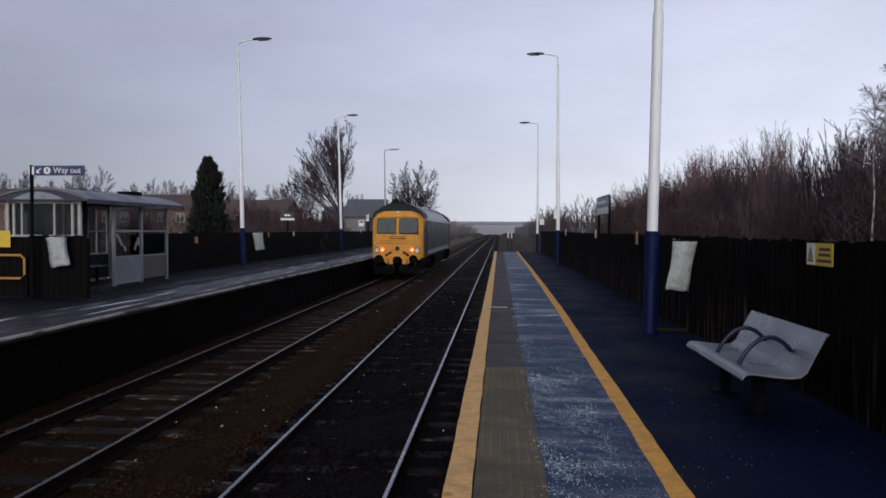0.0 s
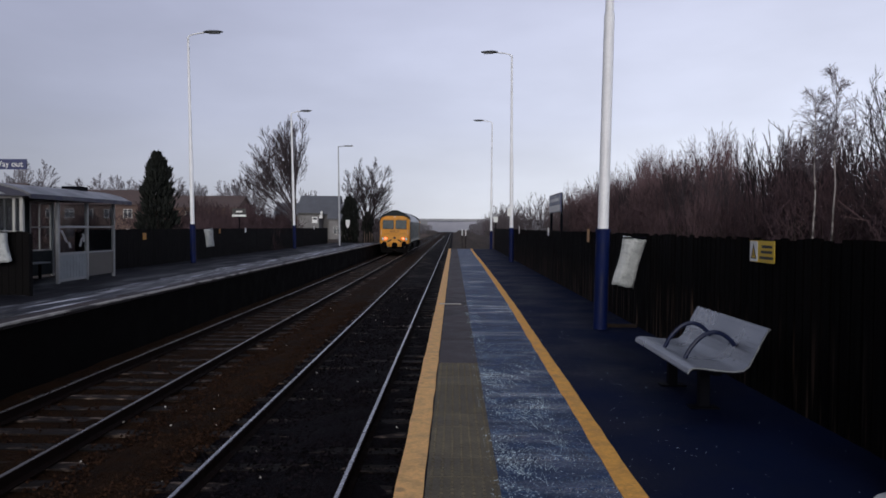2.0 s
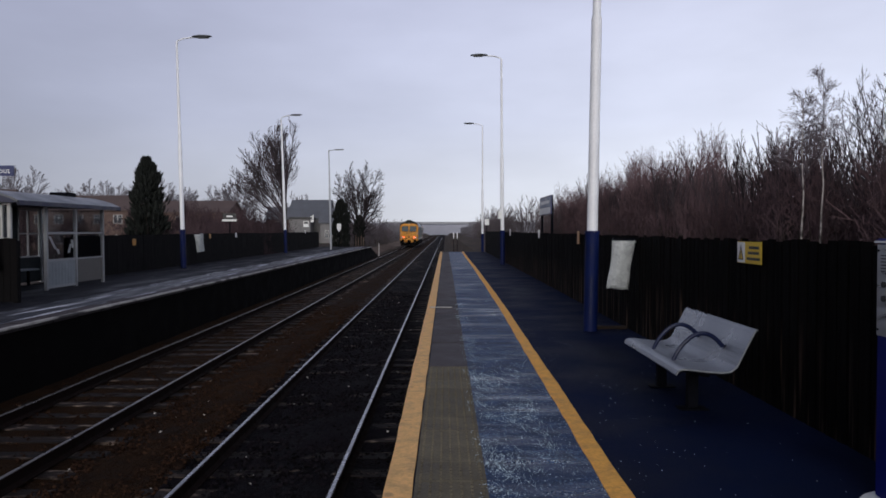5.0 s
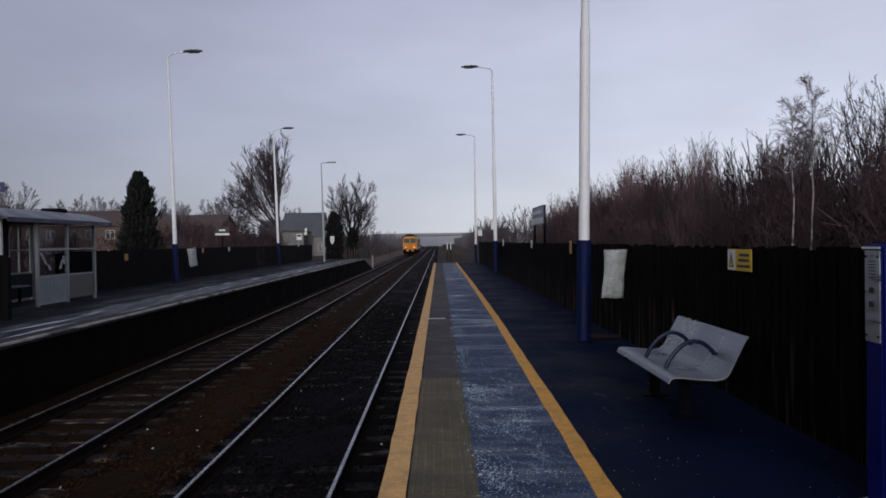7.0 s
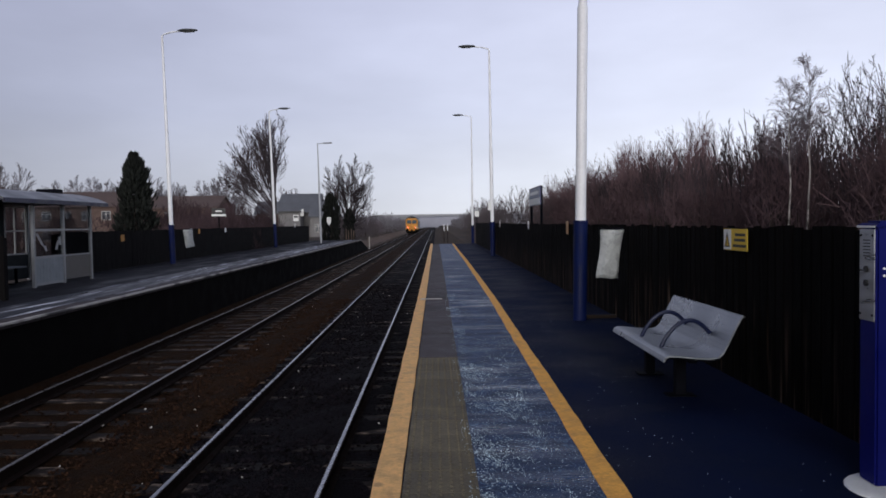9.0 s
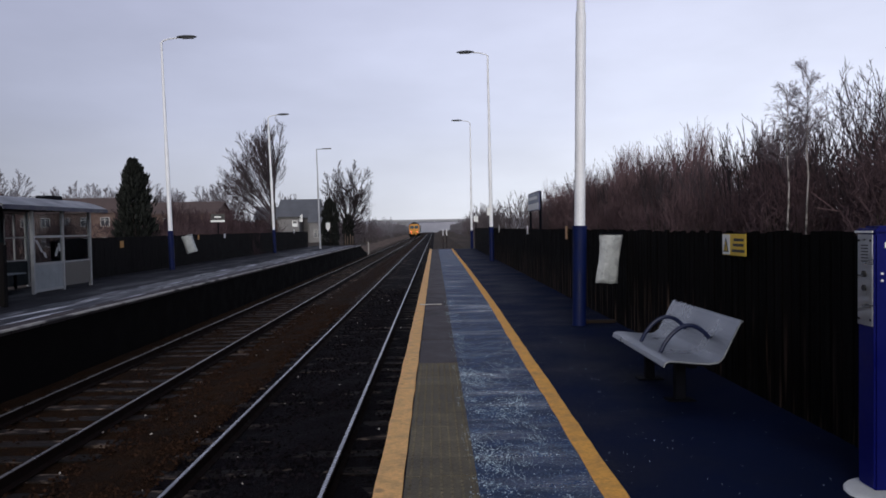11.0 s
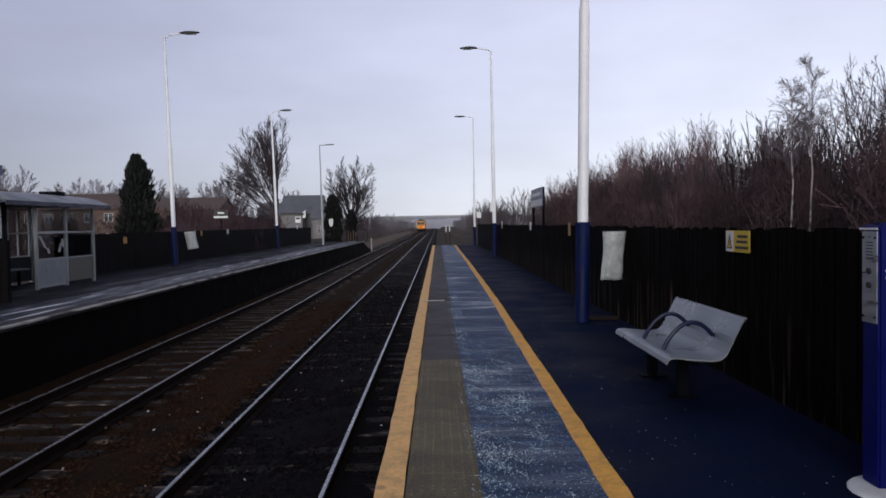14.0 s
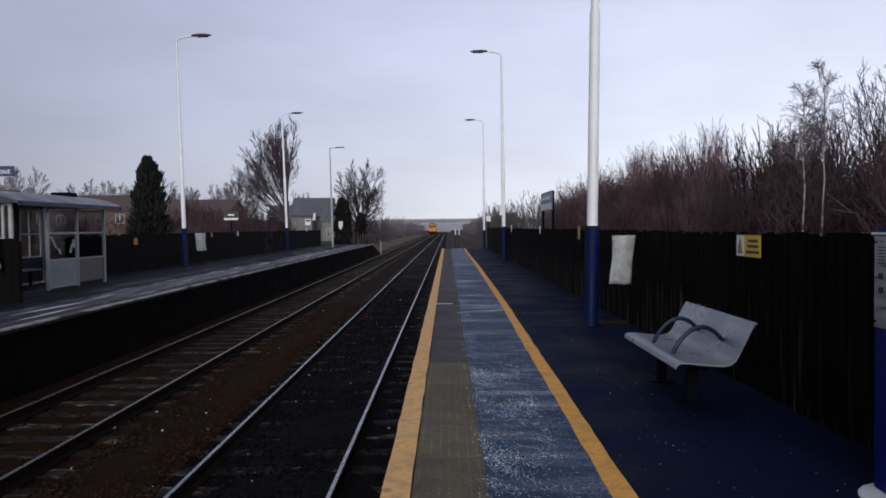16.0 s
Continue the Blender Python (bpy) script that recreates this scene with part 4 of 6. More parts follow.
L_UNDER = mk("oily_underframe", (0.0035, 0.003, 0.003), 0.85, var=0.4, scale=4, fine=30, bump=0.2, moving=True, spec=0.08)
L_STRIPE = mk("pale_sole_stripe", (0.36, 0.36, 0.34), 0.5, var=0.3, scale=3, fine=30, bump=0.03, moving=True)
L_GLASS = mk("dark_windscreen", (0.030, 0.043, 0.048), 0.22, var=0.35, scale=2, fine=20, bump=0.0, moving=True, spec=0.16)
L_RUBBER = mk("black_seal", (0.012, 0.012, 0.012), 0.7, var=0.2, scale=4, fine=30, bump=0.05, moving=True)
L_STEEL = mk("worn_wheel_steel", (0.16, 0.15, 0.14), 0.5, 0.7, var=0.3, scale=6, fine=40, bump=0.1, moving=True)
TAIL = mk("lit_tail_lamp", (0.6, 0.03, 0.01), 0.4, emit=(1.0, 0.075, 0.03), emit_strength=11, moving=True)
LAMP_OFF = mk("unlit_head_lamp", (0.55, 0.55, 0.52), 0.3, var=0.1, moving=True)


def build_locomotive():
    top = thing("locomotive", "yellow-ended dark green diesel locomotive with lit red tail lamps", "train")
    wheels_made = []
    LEN = 21.3
    # body between the cabs
    lower = [(-1.30, 1.12), (1.30, 1.12), (1.30, 2.95), (-1.30, 2.95)]
    body = part("body", Geo().prism(lower, "y", 2.35, LEN - 2.35), L_GREEN, top, "dark green bodyside", bevel=0.02)
    roof = part("roof", Geo().prism([(1.30, 2.952), (1.20, 3.20), (0.80, 3.60), (0.35, 3.76), (-0.35, 3.76), (-0.80, 3.60), (-1.20, 3.20), (-1.30, 2.952)], "y", 2.35, LEN - 2.35), L_ROOF, top, "grimy grey roof, paled for reflected sky", bevel=0.02)
    for y in (4.5, 7.4, 10.3, 13.2, 16.1):
        part("roof_hatch", Geo().box(-0.5, 0.5, y, y + 2.0, 3.74, 3.83), L_ROOF, roof, bevel=0.03)
    for s in (-1, 1):
        part("stripe", Geo().box(min(s * 1.302, s * 1.318), max(s * 1.302, s * 1.318), 2.4, LEN - 2.4, 1.12, 1.34), L_STRIPE, body, "pale stripe along the sole bar")
        for i in range(7):
            y = 4.0 + i * 2.05
            part("side_panel", Geo().box(min(s * 1.302, s * 1.312), max(s * 1.302, s * 1.312), y, y + 1.85, 1.5, 2.8), L_GREEN, body, bevel=0.004)
    part("underframe", Geo().box(-1.22, 1.22, 0.35, LEN - 0.35, 0.92, 1.115), L_UNDER, top, "black underframe", bevel=0.02)
    part("fuel_tank", Geo().prism([(-1.25, 0.9), (-1.25, 0.5), (-1.0, 0.22), (1.0, 0.22), (1.25, 0.5), (1.25, 0.9)], "y", 8.0, 13.3), L_UNDER, top, "black fuel tank", bevel=0.03)

    def cab_shell():
        # the face is chamfered at its corners and raked back above the waist
        half = [(1.0, 0.0, 1.02), (1.0, 0.0, 2.22), (0.985, 0.19, 3.02), (0.90, 0.24, 3.28), (0.56, 0.28, 3.44), (0.20, 0.30, 3.49)]
        rings = []
        for y, w, dz in ((0.0, 1.10, 0.0), (0.15, 1.285, 0.0), (0.32, 1.32, 0.0), (2.35, 1.32, 0.0)):
            lean = 1.0 if y < 0.3 else 0.0
            ring = [(x * w, y + (k * lean if y < 0.3 else max(0, k - 0.14) * (y < 1)), z + dz) for x, k, z in half]
            rings.append(ring + [(-x, yy, z) for x, yy, z in ring[::-1]])
        return Geo().loft(rings)

    def cab(flip):
        m = Matrix.Identity(4) if not flip else Matrix.Translation((0, LEN, 0)) @ pose(0, 0, 0, 0, 0, 180)

        def put(name, g, mat, parent=None, label="", bevel=0.0, smooth=False):
            if parent is None:
                return part(name, g, mat, top, label, bevel, smooth, at=m)
            return part(name, g, mat, parent, label, bevel, smooth)

        face = put("cab", cab_shell(), L_YELLOW, None, "bright yellow cab end", 0.05)
        cap = [(-1.345, 3.10), (-1.24, 3.33), (-0.82, 3.64), (-0.30, 3.86), (0.30, 3.86), (0.82, 3.64), (1.24, 3.33), (1.345, 3.10), (1.26, 3.10), (1.15, 3.29), (0.72, 3.42), (-0.72, 3.42), (-1.15, 3.29), (-1.26, 3.10)]
        rings = []
        for y, k in ((0.22, 0.0), (0.45, 0.02), (2.35, 0.02)):
            rings.append([(x * (1 + k * 0.1), y + max(0, z - 3.3) * (0.4 if y < 0.4 else 0), z + (k if z > 3.3 else 0)) for x, z in cap])
        put("cab_roof", Geo().loft(rings), L_CAP, None, "dark arched cab roof", 0.01)
        slope = math.degrees(math.atan2(0.19, 0.80))
        for s in (-1, 1):
            a, b = sorted((s * 0.075, s * 1.055))
            frame_ = put("windscreen_frame", Geo().box(a, b, -0.028, 0.01, 0.02, 0.83), L_RUBBER, face, "black window seal", 0.012)
            frame_.matrix_basis = pose(0, 0.0, 2.24, -slope)
            glass = put("windscreen", Geo().box(a + 0.035, b - 0.035, -0.042, -0.026, 0.055, 0.795), L_GLASS, frame_, "tinted windscreen", 0.012)
            part("wiper", Geo().tube([(s * 0.6, -0.06, 0.06), (s * 0.35, -0.065, 0.55)], 0.012, 5), L_RUBBER, frame_)
            put("lamp_cluster", Geo().prism([(s * 0.64, 1.25), (s * 1.16, 1.25), (s * 1.16, 1.60), (s * 0.72, 1.60), (s * 0.64, 1.52)], "y", -0.045, 0.06), L_YELLOW, face, "yellow lamp housing", 0.02)
            put("lamp_bezel", Geo().tube([(s * 1.02, -0.044, 1.41), (s * 1.02, -0.056, 1.41)], 0.145, 18), L_CAP, face, "dark lamp bezel")
            # flat dark plate; its colour stands for the shade of a hollow
            put("hollow_shade", Geo().prism([(s * 0.26, 1.36), (s * 0.36, 1.36), (s * 0.62, 1.20), (s * 0.62, 1.12), (s * 0.46, 1.06), (s * 0.46, 1.18), (s * 0.30, 1.24)], "y", -0.012, 0.05), L_CAP, face, "dark plate giving the hollow above the apron its shade")
            put("side_rim", Geo().box(*sorted((s * 1.1, s * 1.19)), 0.02, 0.10, 1.62, 2.18), L_YELLOW, face, "", 0.02)
            put("corner_foot", Geo().box(*sorted((s * 0.98, s * 1.18)), -0.02, 0.2, 0.94, 1.12), L_YELLOW, None, "yellow corner plate", 0.02)
            put("tail_lamp", Geo().tube([(s * 0.765, -0.04, 1.44), (s * 0.765, -0.085, 1.44)], 0.075, 16), TAIL if not flip else LAMP_OFF, face, "lit red tail lamp" if not flip else "unlit lamp")
            put("head_lamp", Geo().tube([(s * 1.02, -0.05, 1.41), (s * 1.02, -0.085, 1.41)], 0.115, 16), LAMP_OFF, face, "unlit round head lamp")
            # door is not set in; its dark colour gives the inset's shade
            put("side_door", Geo().box(*sorted((s * 1.3265, s * 1.334)), 1.55, 2.2, 1.2, 2.93), L_CAP, face, "flush cab door, darkened for the shade of its inset", 0.005)
            put("cab_side", Geo().box(*sorted((s * 1.318, s * 1.326)), 0.42, 2.34, 1.06, 2.94), L_GREEN, face, "green cab side")
            put("side_window", Geo().box(*sorted((s * 1.327, s * 1.333)), 0.62, 1.3, 2.3, 2.95), L_GLASS, face, "cab side window")
            put("handrail", Geo().tube([(s * 1.17, -0.03, 1.7), (s * 1.17, -0.03, 2.2)], 0.014, 6), LAMP_OFF, face)
            buffer_ = put("buffer", Geo().tube([(s * 0.87, 0.1, 0.98), (s * 0.87, -0.45, 0.98)], 0.10, 12), L_UNDER, None, "black buffer", smooth=True)
            part("buffer_head", Geo().tube([(s * 0.87, -0.45, 0.98), (s * 0.87, -0.49, 0.98)], 0.22, 16), L_UNDER, buffer_)
            put("valance", Geo().prism([(s * 0.19, 1.10), (s * 0.70, 1.10), (s * 0.72, 0.92), (s * 0.58, 0.72), (s * 0.24, 0.70), (s * 0.24, 0.9)], "y", -0.05, 0.2), L_YELLOW, None, "yellow lower apron", 0.015)
            put("snow_plough", Geo().prism([(s * 0.1, 0.62), (s * 1.2, 0.62), (s * 1.15, 0.18), (s * 0.12, 0.25)], "y", -0.1, 0.05), L_UNDER, None, "black snow plough", 0.02)
            put("step", Geo().box(*sorted((s * 0.95, s * 1.28)), 0.1, 0.4, 0.55, 1.0), L_UNDER, None, "black cab steps", 0.01)
        strip_ = put("nameplate_frame", Geo().box(-0.40, 0.40, -0.02, 0.01, 2.0, 2.13), L_RUBBER, face, "dark framed strip below the windows", 0.01)
        put("strip_field", Geo().box(-0.36, 0.36, -0.026, -0.018, 2.03, 2.10), L_YELLOW, strip_, "dull yellow strip")
        put("marker_light", Geo().tube([(0, 0.25, 3.36), (0, 0.16, 3.36)], 0.06, 12), LAMP_OFF, face, "small unlit marker light")
        put("brow", Geo().box(-0.95, 0.95, 0.15, 0.24, 3.10, 3.135), L_YELLOW, face, "", 0.01)
        for zz in (1.75, 1.88):
            put("seam", Geo().box(-1.0, 1.0, -0.006, 0.004, zz, zz + 0.012), L_CAP, face)
        put("plate_mark", Geo().prism([(0.12 * math.cos(k * 0.785), 1.50 + 0.12 * math.sin(k * 0.785)) for k in range(8)], "y", -0.03, 0.01), L_RUBBER, face, "small dark socket plate", 0.01)
        put("roof_horn", Geo().box(-0.3, 0.3, 0.32, 0.6, 3.86, 3.93), L_CAP, face, "", 0.02)
        put("coupling", Geo().box(-0.13, 0.13, -0.35, 0.2, 0.78, 1.1), L_UNDER, None, "black drawhook and coupling", 0.02)
        for x in (-0.45, -0.2, 0.25, 0.5):
            put("brake_hose", Geo().tube([(x, -0.03, 1.0), (x, -0.14, 0.8), (x * 0.9, -0.1, 0.5)], 0.022, 6), L_RUBBER, None, smooth=True)

    cab(False)
    cab(True)
    for y0 in (2.0, 14.6):
        bogie = part("bogie", Geo().box(-1.08, -0.92, y0, y0 + 4.7, 0.42, 0.80).box(0.92, 1.08, y0, y0 + 4.7, 0.42, 0.80).box(-0.92, 0.92, y0 + 1.2, y0 + 1.5, 0.45, 0.85).box(-0.92, 0.92, y0 + 3.1, y0 + 3.4, 0.45, 0.85), L_UNDER, top, "black bogie frame", bevel=0.03)
        for k in range(3):
            y = y0 + 0.35 + k * 2.0
            for s in (-1, 1):
                part("axle_box", Geo().box(*sorted((s * 0.98, s * 1.18)), y - 0.2, y + 0.2, 0.36, 0.70), L_UNDER, bogie, bevel=0.03)
            axle = part("wheelset", Geo().tube([(-0.9, 0, 0), (0.9, 0, 0)], 0.09, 10), L_UNDER, top, "axle with two steel wheels", at=pose(0, y, 0.533))
            for s in (-1, 1):
                part("wheel", Geo().tube([(s * 0.68, 0, 0), (s * 0.70, 0, 0), (s * 0.715, 0, 0), (s * 0.82, 0, 0)], [0.55, 0.56, 0.533, 0.528], 24), L_STEEL, axle, "worn steel wheel")
            wheels_made.append((axle, y))
    return top, wheels_made


loco, wheelsets = build_locomotive()

# ---- trees, scrub and distance ----
TWIG = mk("bare_brown_twigs", (0.052, 0.042, 0.047), 0.9, var=0.4, scale=1.2, fine=20, bump=0.0, rand=0.25, spec=0.1)
TWIG_HEDGE = mk("purple_brown_twigs", (0.060, 0.040, 0.044), 0.9, var=0.45, scale=0.8, fine=20, bump=0.0, rand=0.35, spec=0.1)
TWIG_RED = mk("reddish_scrub_twigs", (0.100, 0.066, 0.071), 0.9, var=0.45, scale=0.8, fine=20, bump=0.0, rand=0.35, spec=0.1)
BIRCH_TWIG = mk("pale_birch_twigs", (0.13, 0.112, 0.128), 0.9, var=0.3, scale=2, fine=20, bump=0.0, spec=0.1)
BARK = mk("dark_wet_bark", (0.045, 0.036, 0.030), 0.85, var=0.4, scale=4, fine=30, bump=0.4, spec=0.2)
BIRCH = mk("birch_bark", (0.40, 0.36, 0.34), 0.7, var=0.4, scale=5, fine=30, bump=0.2, second=(0.045, 0.038, 0.036), second_at=0.47, stretch=(1, 1, 0.5))
NEEDLES = mk("dark_conifer_needles", (0.014, 0.016, 0.014), 0.85, var=0.4, scale=2, fine=15, bump=0.0, island=0.5, spec=0.15)
# distance haze is put into these two paler twig colours
HAZY_TWIG = mk("haze_pale_twigs", (0.150, 0.140, 0.155), 0.95, var=0.3, scale=0.4, fine=5, bump=0.0, rand=0.2, spec=0.05)
FAR_TWIG = mk("haze_grey_scrub", (0.098, 0.084, 0.090), 0.95, var=0.3, scale=0.4, fine=5, bump=0.0, rand=0.2, spec=0.05)


def stick(geo, pts, r0, r1, n=3):
    geo.tube(pts, [r0 + (r1 - r0) * i / (len(pts) - 1) for i in range(len(pts))], n, cap=False)


def grow(geo, r, p, d, length, rad, level, gravity=0.12, fork=(3, 4), spread=0.55, keep=0.62, thin=0.009):
    """One branch with a slight bend, and its side branches."""
    pts, q, dd = [p], p.copy(), d.copy()
    segs = 3 if level > 1 else 2
    for i in range(segs):
        dd = (dd + Vector((r.gauss(0, 0.12), r.gauss(0, 0.12), r.gauss(0, 0.06) + gravity * 0.35))).normalized()
        q = q + dd * (length / segs)
        pts.append(q.copy())
    end = max(thin * 0.7, rad * 0.55)
    stick(geo, pts, rad, end, 5 if rad > 0.05 else 3)
    if level <= 0:
        return
    for i in range(r.randint(*fork)):
        u = r.uniform(0.35, 1.0) if i else 1.0
        k = min(segs - 1, int(u * segs))
        base = pts[k].lerp(pts[k + 1], u * segs - k) if u < 1 else pts[-1]
        side = Vector((r.gauss(0, 1), r.gauss(0, 1), r.gauss(0, 0.5))).normalized()
        nd = (dd * (1 - spread * 0.4) + side * spread + Vector((0, 0, gravity))).normalized()
        grow(geo, r, base, nd, length * keep * r.uniform(0.75, 1.2), max(thin, end * r.uniform(0.55, 0.8)), level - 1, gravity, fork, spread, keep, thin)


def bough(geo, r, p, d, length, rad, counts, lift=0.25, angle=0.6, thin=0.008, bend=0.05, inside=None):
    """A long straight-growing branch that sends off side branches along its length; it ends at the crown's outline."""
    segs = 4 if counts else 2
    pts, q, dd = [p], p.copy(), d.normalized()
    for i in range(segs):
        dd = (dd + Vector((r.gauss(0, bend), r.gauss(0, bend), r.gauss(0, bend * 0.5) + lift * 0.22))).normalized()
        q = q + dd * (length / segs)
        if inside and i and not inside(q, r):
            break
        pts.append(q.copy())
    stick(geo, pts, rad, max(thin * 0.6, rad * 0.3), 5 if rad > 0.04 else 3)
    if not counts:
        return
    made = len(pts) - 1
    n = max(2, int(counts[0] * r.uniform(0.8, 1.2) * made / segs))
    for i in range(n):
        u = 0.18 + 0.80 * (i + r.random()) / n
        k = min(made - 1, int(u * made))
        base = pts[k].lerp(pts[k + 1], u * made - k)
        along = (pts[k + 1] - pts[k]).normalized()
        side = along.cross(Vector((r.gauss(0, 1), r.gauss(0, 1), r.gauss(0, 1)))).normalized()
        nd = (along * math.cos(angle) + side * math.sin(angle) * r.uniform(0.7, 1.2) + Vector((0, 0, lift * 0.5))).normalized()
        bough(geo, r, base, nd, length * r.uniform(0.34, 0.52) * (1.12 - 0.72 * u), max(thin, rad * (0.50 - 0.2 * u)), counts[1:], lift, angle, thin, bend * 1.3, inside)


def dome(cx, slant, cz, rx, rz, fray=0.12):
    """An uneven ovoid outline whose axis may lean."""
    def test(q, r):
        x = q.x - cx - slant * q.z
        return (x * x + q.y * q.y) / (rx * rx) + ((q.z - cz) / rz) ** 2 < r.uniform(1 - fray, 1 + fray)
    return test


def bare_tree(seed, height, limbs, spread, levels=4, thin=0.012, trunk_share=0.24, rad=0.17, tilt=0.55, twig=TWIG, bark=BARK, gravity=0.16, keep=0.66, sway=0.0, outline=None, counts=(11, 7, 4)):
    r = random.Random(seed)
    top = thing("bare_tree", "", "tree")
    h = height * trunk_share
    pts = [Vector((0, 0, -0.1)), Vector((r.uniform(-0.05, 0.05), 0, h * 0.5)), Vector((r.uniform(-0.1, 0.1), r.uniform(-0.1, 0.1), h))]
    g = Geo()
    g.tube(pts, [rad * 1.25, rad, rad * 0.85], 9)
    part("trunk", g, bark, top, smooth=True)
    c = Geo()
    for i in range(limbs):
        a = 2.4 * i + r.uniform(-0.3, 0.3)
        u = (i + 0.5) / limbs
        t = tilt * (0.12 + 0.95 * u)
        d = Vector((math.sin(t) * math.cos(a) * spread, math.sin(t) * math.sin(a) * spread, math.cos(t))).normalized()
        d = (d + Vector((sway * (0.25 + 0.75 * u), 0, 0))).normalized()
        start = pts[1].lerp(pts[2], 1.0 - 0.8 * u)
        bough(c, r, start, d, height * (0.98 - 0.2 * u - trunk_share * 0.8) * r.uniform(0.92, 1.06), rad * (0.40 - 0.16 * u), counts, gravity, 0.52, thin, 0.05, outline)
    part("crown", c, twig, top, "leafless crown of fine branches")
    return top


def set_tree(src, m, label, group=""):
    ob = copy_thing(src, m)
    return tagged(ob, label, "tree", group)


def scrub(seed, height, stems, fuzz, twig=TWIG_RED, thin=0.0075, twigs=(11, 4)):
    r = random.Random(seed)
    top = thing("scrub_bush", "", "bush")
    g = Geo()
    s = Geo()
    for i in range(stems):
        a, d = r.uniform(0, 6.28), r.uniform(0, 0.9)
        base = Vector((d * math.cos(a), d * math.sin(a), -0.1))
        lean = Vector((r.gauss(0, 0.16), r.gauss(0, 0.16), 1)).normalized()
        hh = height * r.uniform(0.7, 1.05)
        stick(s, [base, base + lean * hh * 0.22, base + lean * hh * 0.45], 0.035, 0.02, 4)
        bough(g, r, base + lean * hh * 0.22, lean, hh * 0.8, 0.016, twigs, 0.20, 0.5, thin, 0.05, dome(0, 0, height * 0.42, 2.0, height * 0.6))
    for i in range(fuzz):
        a, d = r.uniform(0, 6.28), 1.7 * math.sqrt(r.random())
        z = height * 0.64 * r.random() ** 1.1
        p = Vector((d * math.cos(a), d * math.sin(a), z))
        q = p + Vector((r.gauss(0, 0.22), r.gauss(0, 0.22), r.uniform(0.1, 0.6)))
        stick(g, [p, q], 0.016, 0.009, 3)
    part("stem", s, BARK, top)
    part("crown", g, twig, top, "dense tangle of bare reddish-brown twigs")
    return top


def fan_tree(seed, label):
    """A wide tree whose limbs all sweep one way and curve up into a fan."""
    r = random.Random(seed)
    top = thing("bare_tree", label, "tree")
    pts = [Vector((0, 0, -0.1)), Vector((0.04, 0, 1.0)), Vector((0.0, 0.05, 2.3)), Vector((0.12, 0.0, 4.0))]
    part("trunk", Geo().tube(pts, [0.24, 0.20, 0.17, 0.12], 9), BARK, top, smooth=True)

    def inside(q, rr):
        reach = [(0, 2.4), (2, 3.6), (3.8, 5.1), (5.9, 5.1), (7.9, 3.8), (9.4, 1.7), (10.3, -0.2), (14, -0.6)]
        for (a, p), (b, w) in zip(reach, reach[1:]):
            if q.z <= b:
                lim = p + (w - p) * (q.z - a) / (b - a)
                break
        right = 1.25 if q.z > 5.5 else 0.8
        return -lim * rr.uniform(0.88, 1.08) < q.x < right * rr.uniform(0.75, 1.1) and abs(q.y) < 3.2

    c = Geo()
    n = 26
    for i in range(n):
        u = (i + 0.5) / n
        lean = radians(-8 + 70 * u + r.uniform(-4, 4))
        d = Vector((-math.sin(lean), r.uniform(-0.45, 0.45), math.cos(lean))).normalized()
        start = pts[2].lerp(pts[3], 1 - u)
        bough(c, r, start, d, r.uniform(6.2, 7.3) * (1 - 0.06 * u), 0.068 - 0.026 * u, (12, 8, 4), 0.14 + 0.14 * u, 0.50, 0.012, 0.085, inside)
    part("crown", c, TWIG, top, "leafless fan of long curved branches")
    return top


big_a = fan_tree(11, "broad leafless tree whose branches sweep into a fan")
big_a.matrix_basis = pose(-12.62, 59, -0.3)
big_b = bare_tree(23, 10.4, 34, 1.0, 4, 0.017, 0.2, 0.19, 1.62, gravity=0.11, outline=dome(0, 0, 5.7, 3.05, 4.0, 0.06), counts=(14, 9, 4))
big_b.matrix_basis = pose(-9.75, 86, -0.4, 0, 0, 75) @ Matrix.Scale(1.07, 4)
tagged(big_b, "upright leafless tree with a rounded crown beside the line", "tree")
young = bare_tree(27, 6.8, 12, 1.0, 4, 0.0075, 0.3, 0.08, 0.8, gravity=0.18, outline=dome(0, 0, 4.1, 1.9, 3.1), counts=(8, 5, 2))
young.matrix_basis = pose(13.7, 24.4, -0.2, 0, 0, 30)
YOUNG_LABEL = "leafless young tree among the scrub"
tagged(young, YOUNG_LABEL, "tree", "trees in the thicket")
for x, y, turn, k in ((15.2, 25.6, 140, 1.08), (14.9, 22.6, 250, 1.05), (13.3, 20.6, 200, 0.98), (12.9, 22.4, 80, 0.9)):
    set_tree(young, pose(x, y, -0.2, 0, 0, turn) @ Matrix.Scale(k, 4), YOUNG_LABEL, "trees in the thicket")
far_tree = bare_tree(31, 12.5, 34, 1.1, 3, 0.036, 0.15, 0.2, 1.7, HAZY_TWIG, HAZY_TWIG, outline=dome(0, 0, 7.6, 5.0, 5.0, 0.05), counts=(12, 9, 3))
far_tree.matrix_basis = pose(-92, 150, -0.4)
FAR_LABEL = "distant leafless tree, mist painted into its pale colour"
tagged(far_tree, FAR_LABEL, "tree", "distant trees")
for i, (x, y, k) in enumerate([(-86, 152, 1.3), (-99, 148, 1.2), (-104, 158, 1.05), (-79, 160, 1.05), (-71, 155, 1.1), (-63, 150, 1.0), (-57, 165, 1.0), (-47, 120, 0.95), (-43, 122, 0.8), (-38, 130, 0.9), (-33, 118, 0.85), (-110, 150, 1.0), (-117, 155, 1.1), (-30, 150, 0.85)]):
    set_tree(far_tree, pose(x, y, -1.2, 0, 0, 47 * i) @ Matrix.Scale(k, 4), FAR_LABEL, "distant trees")
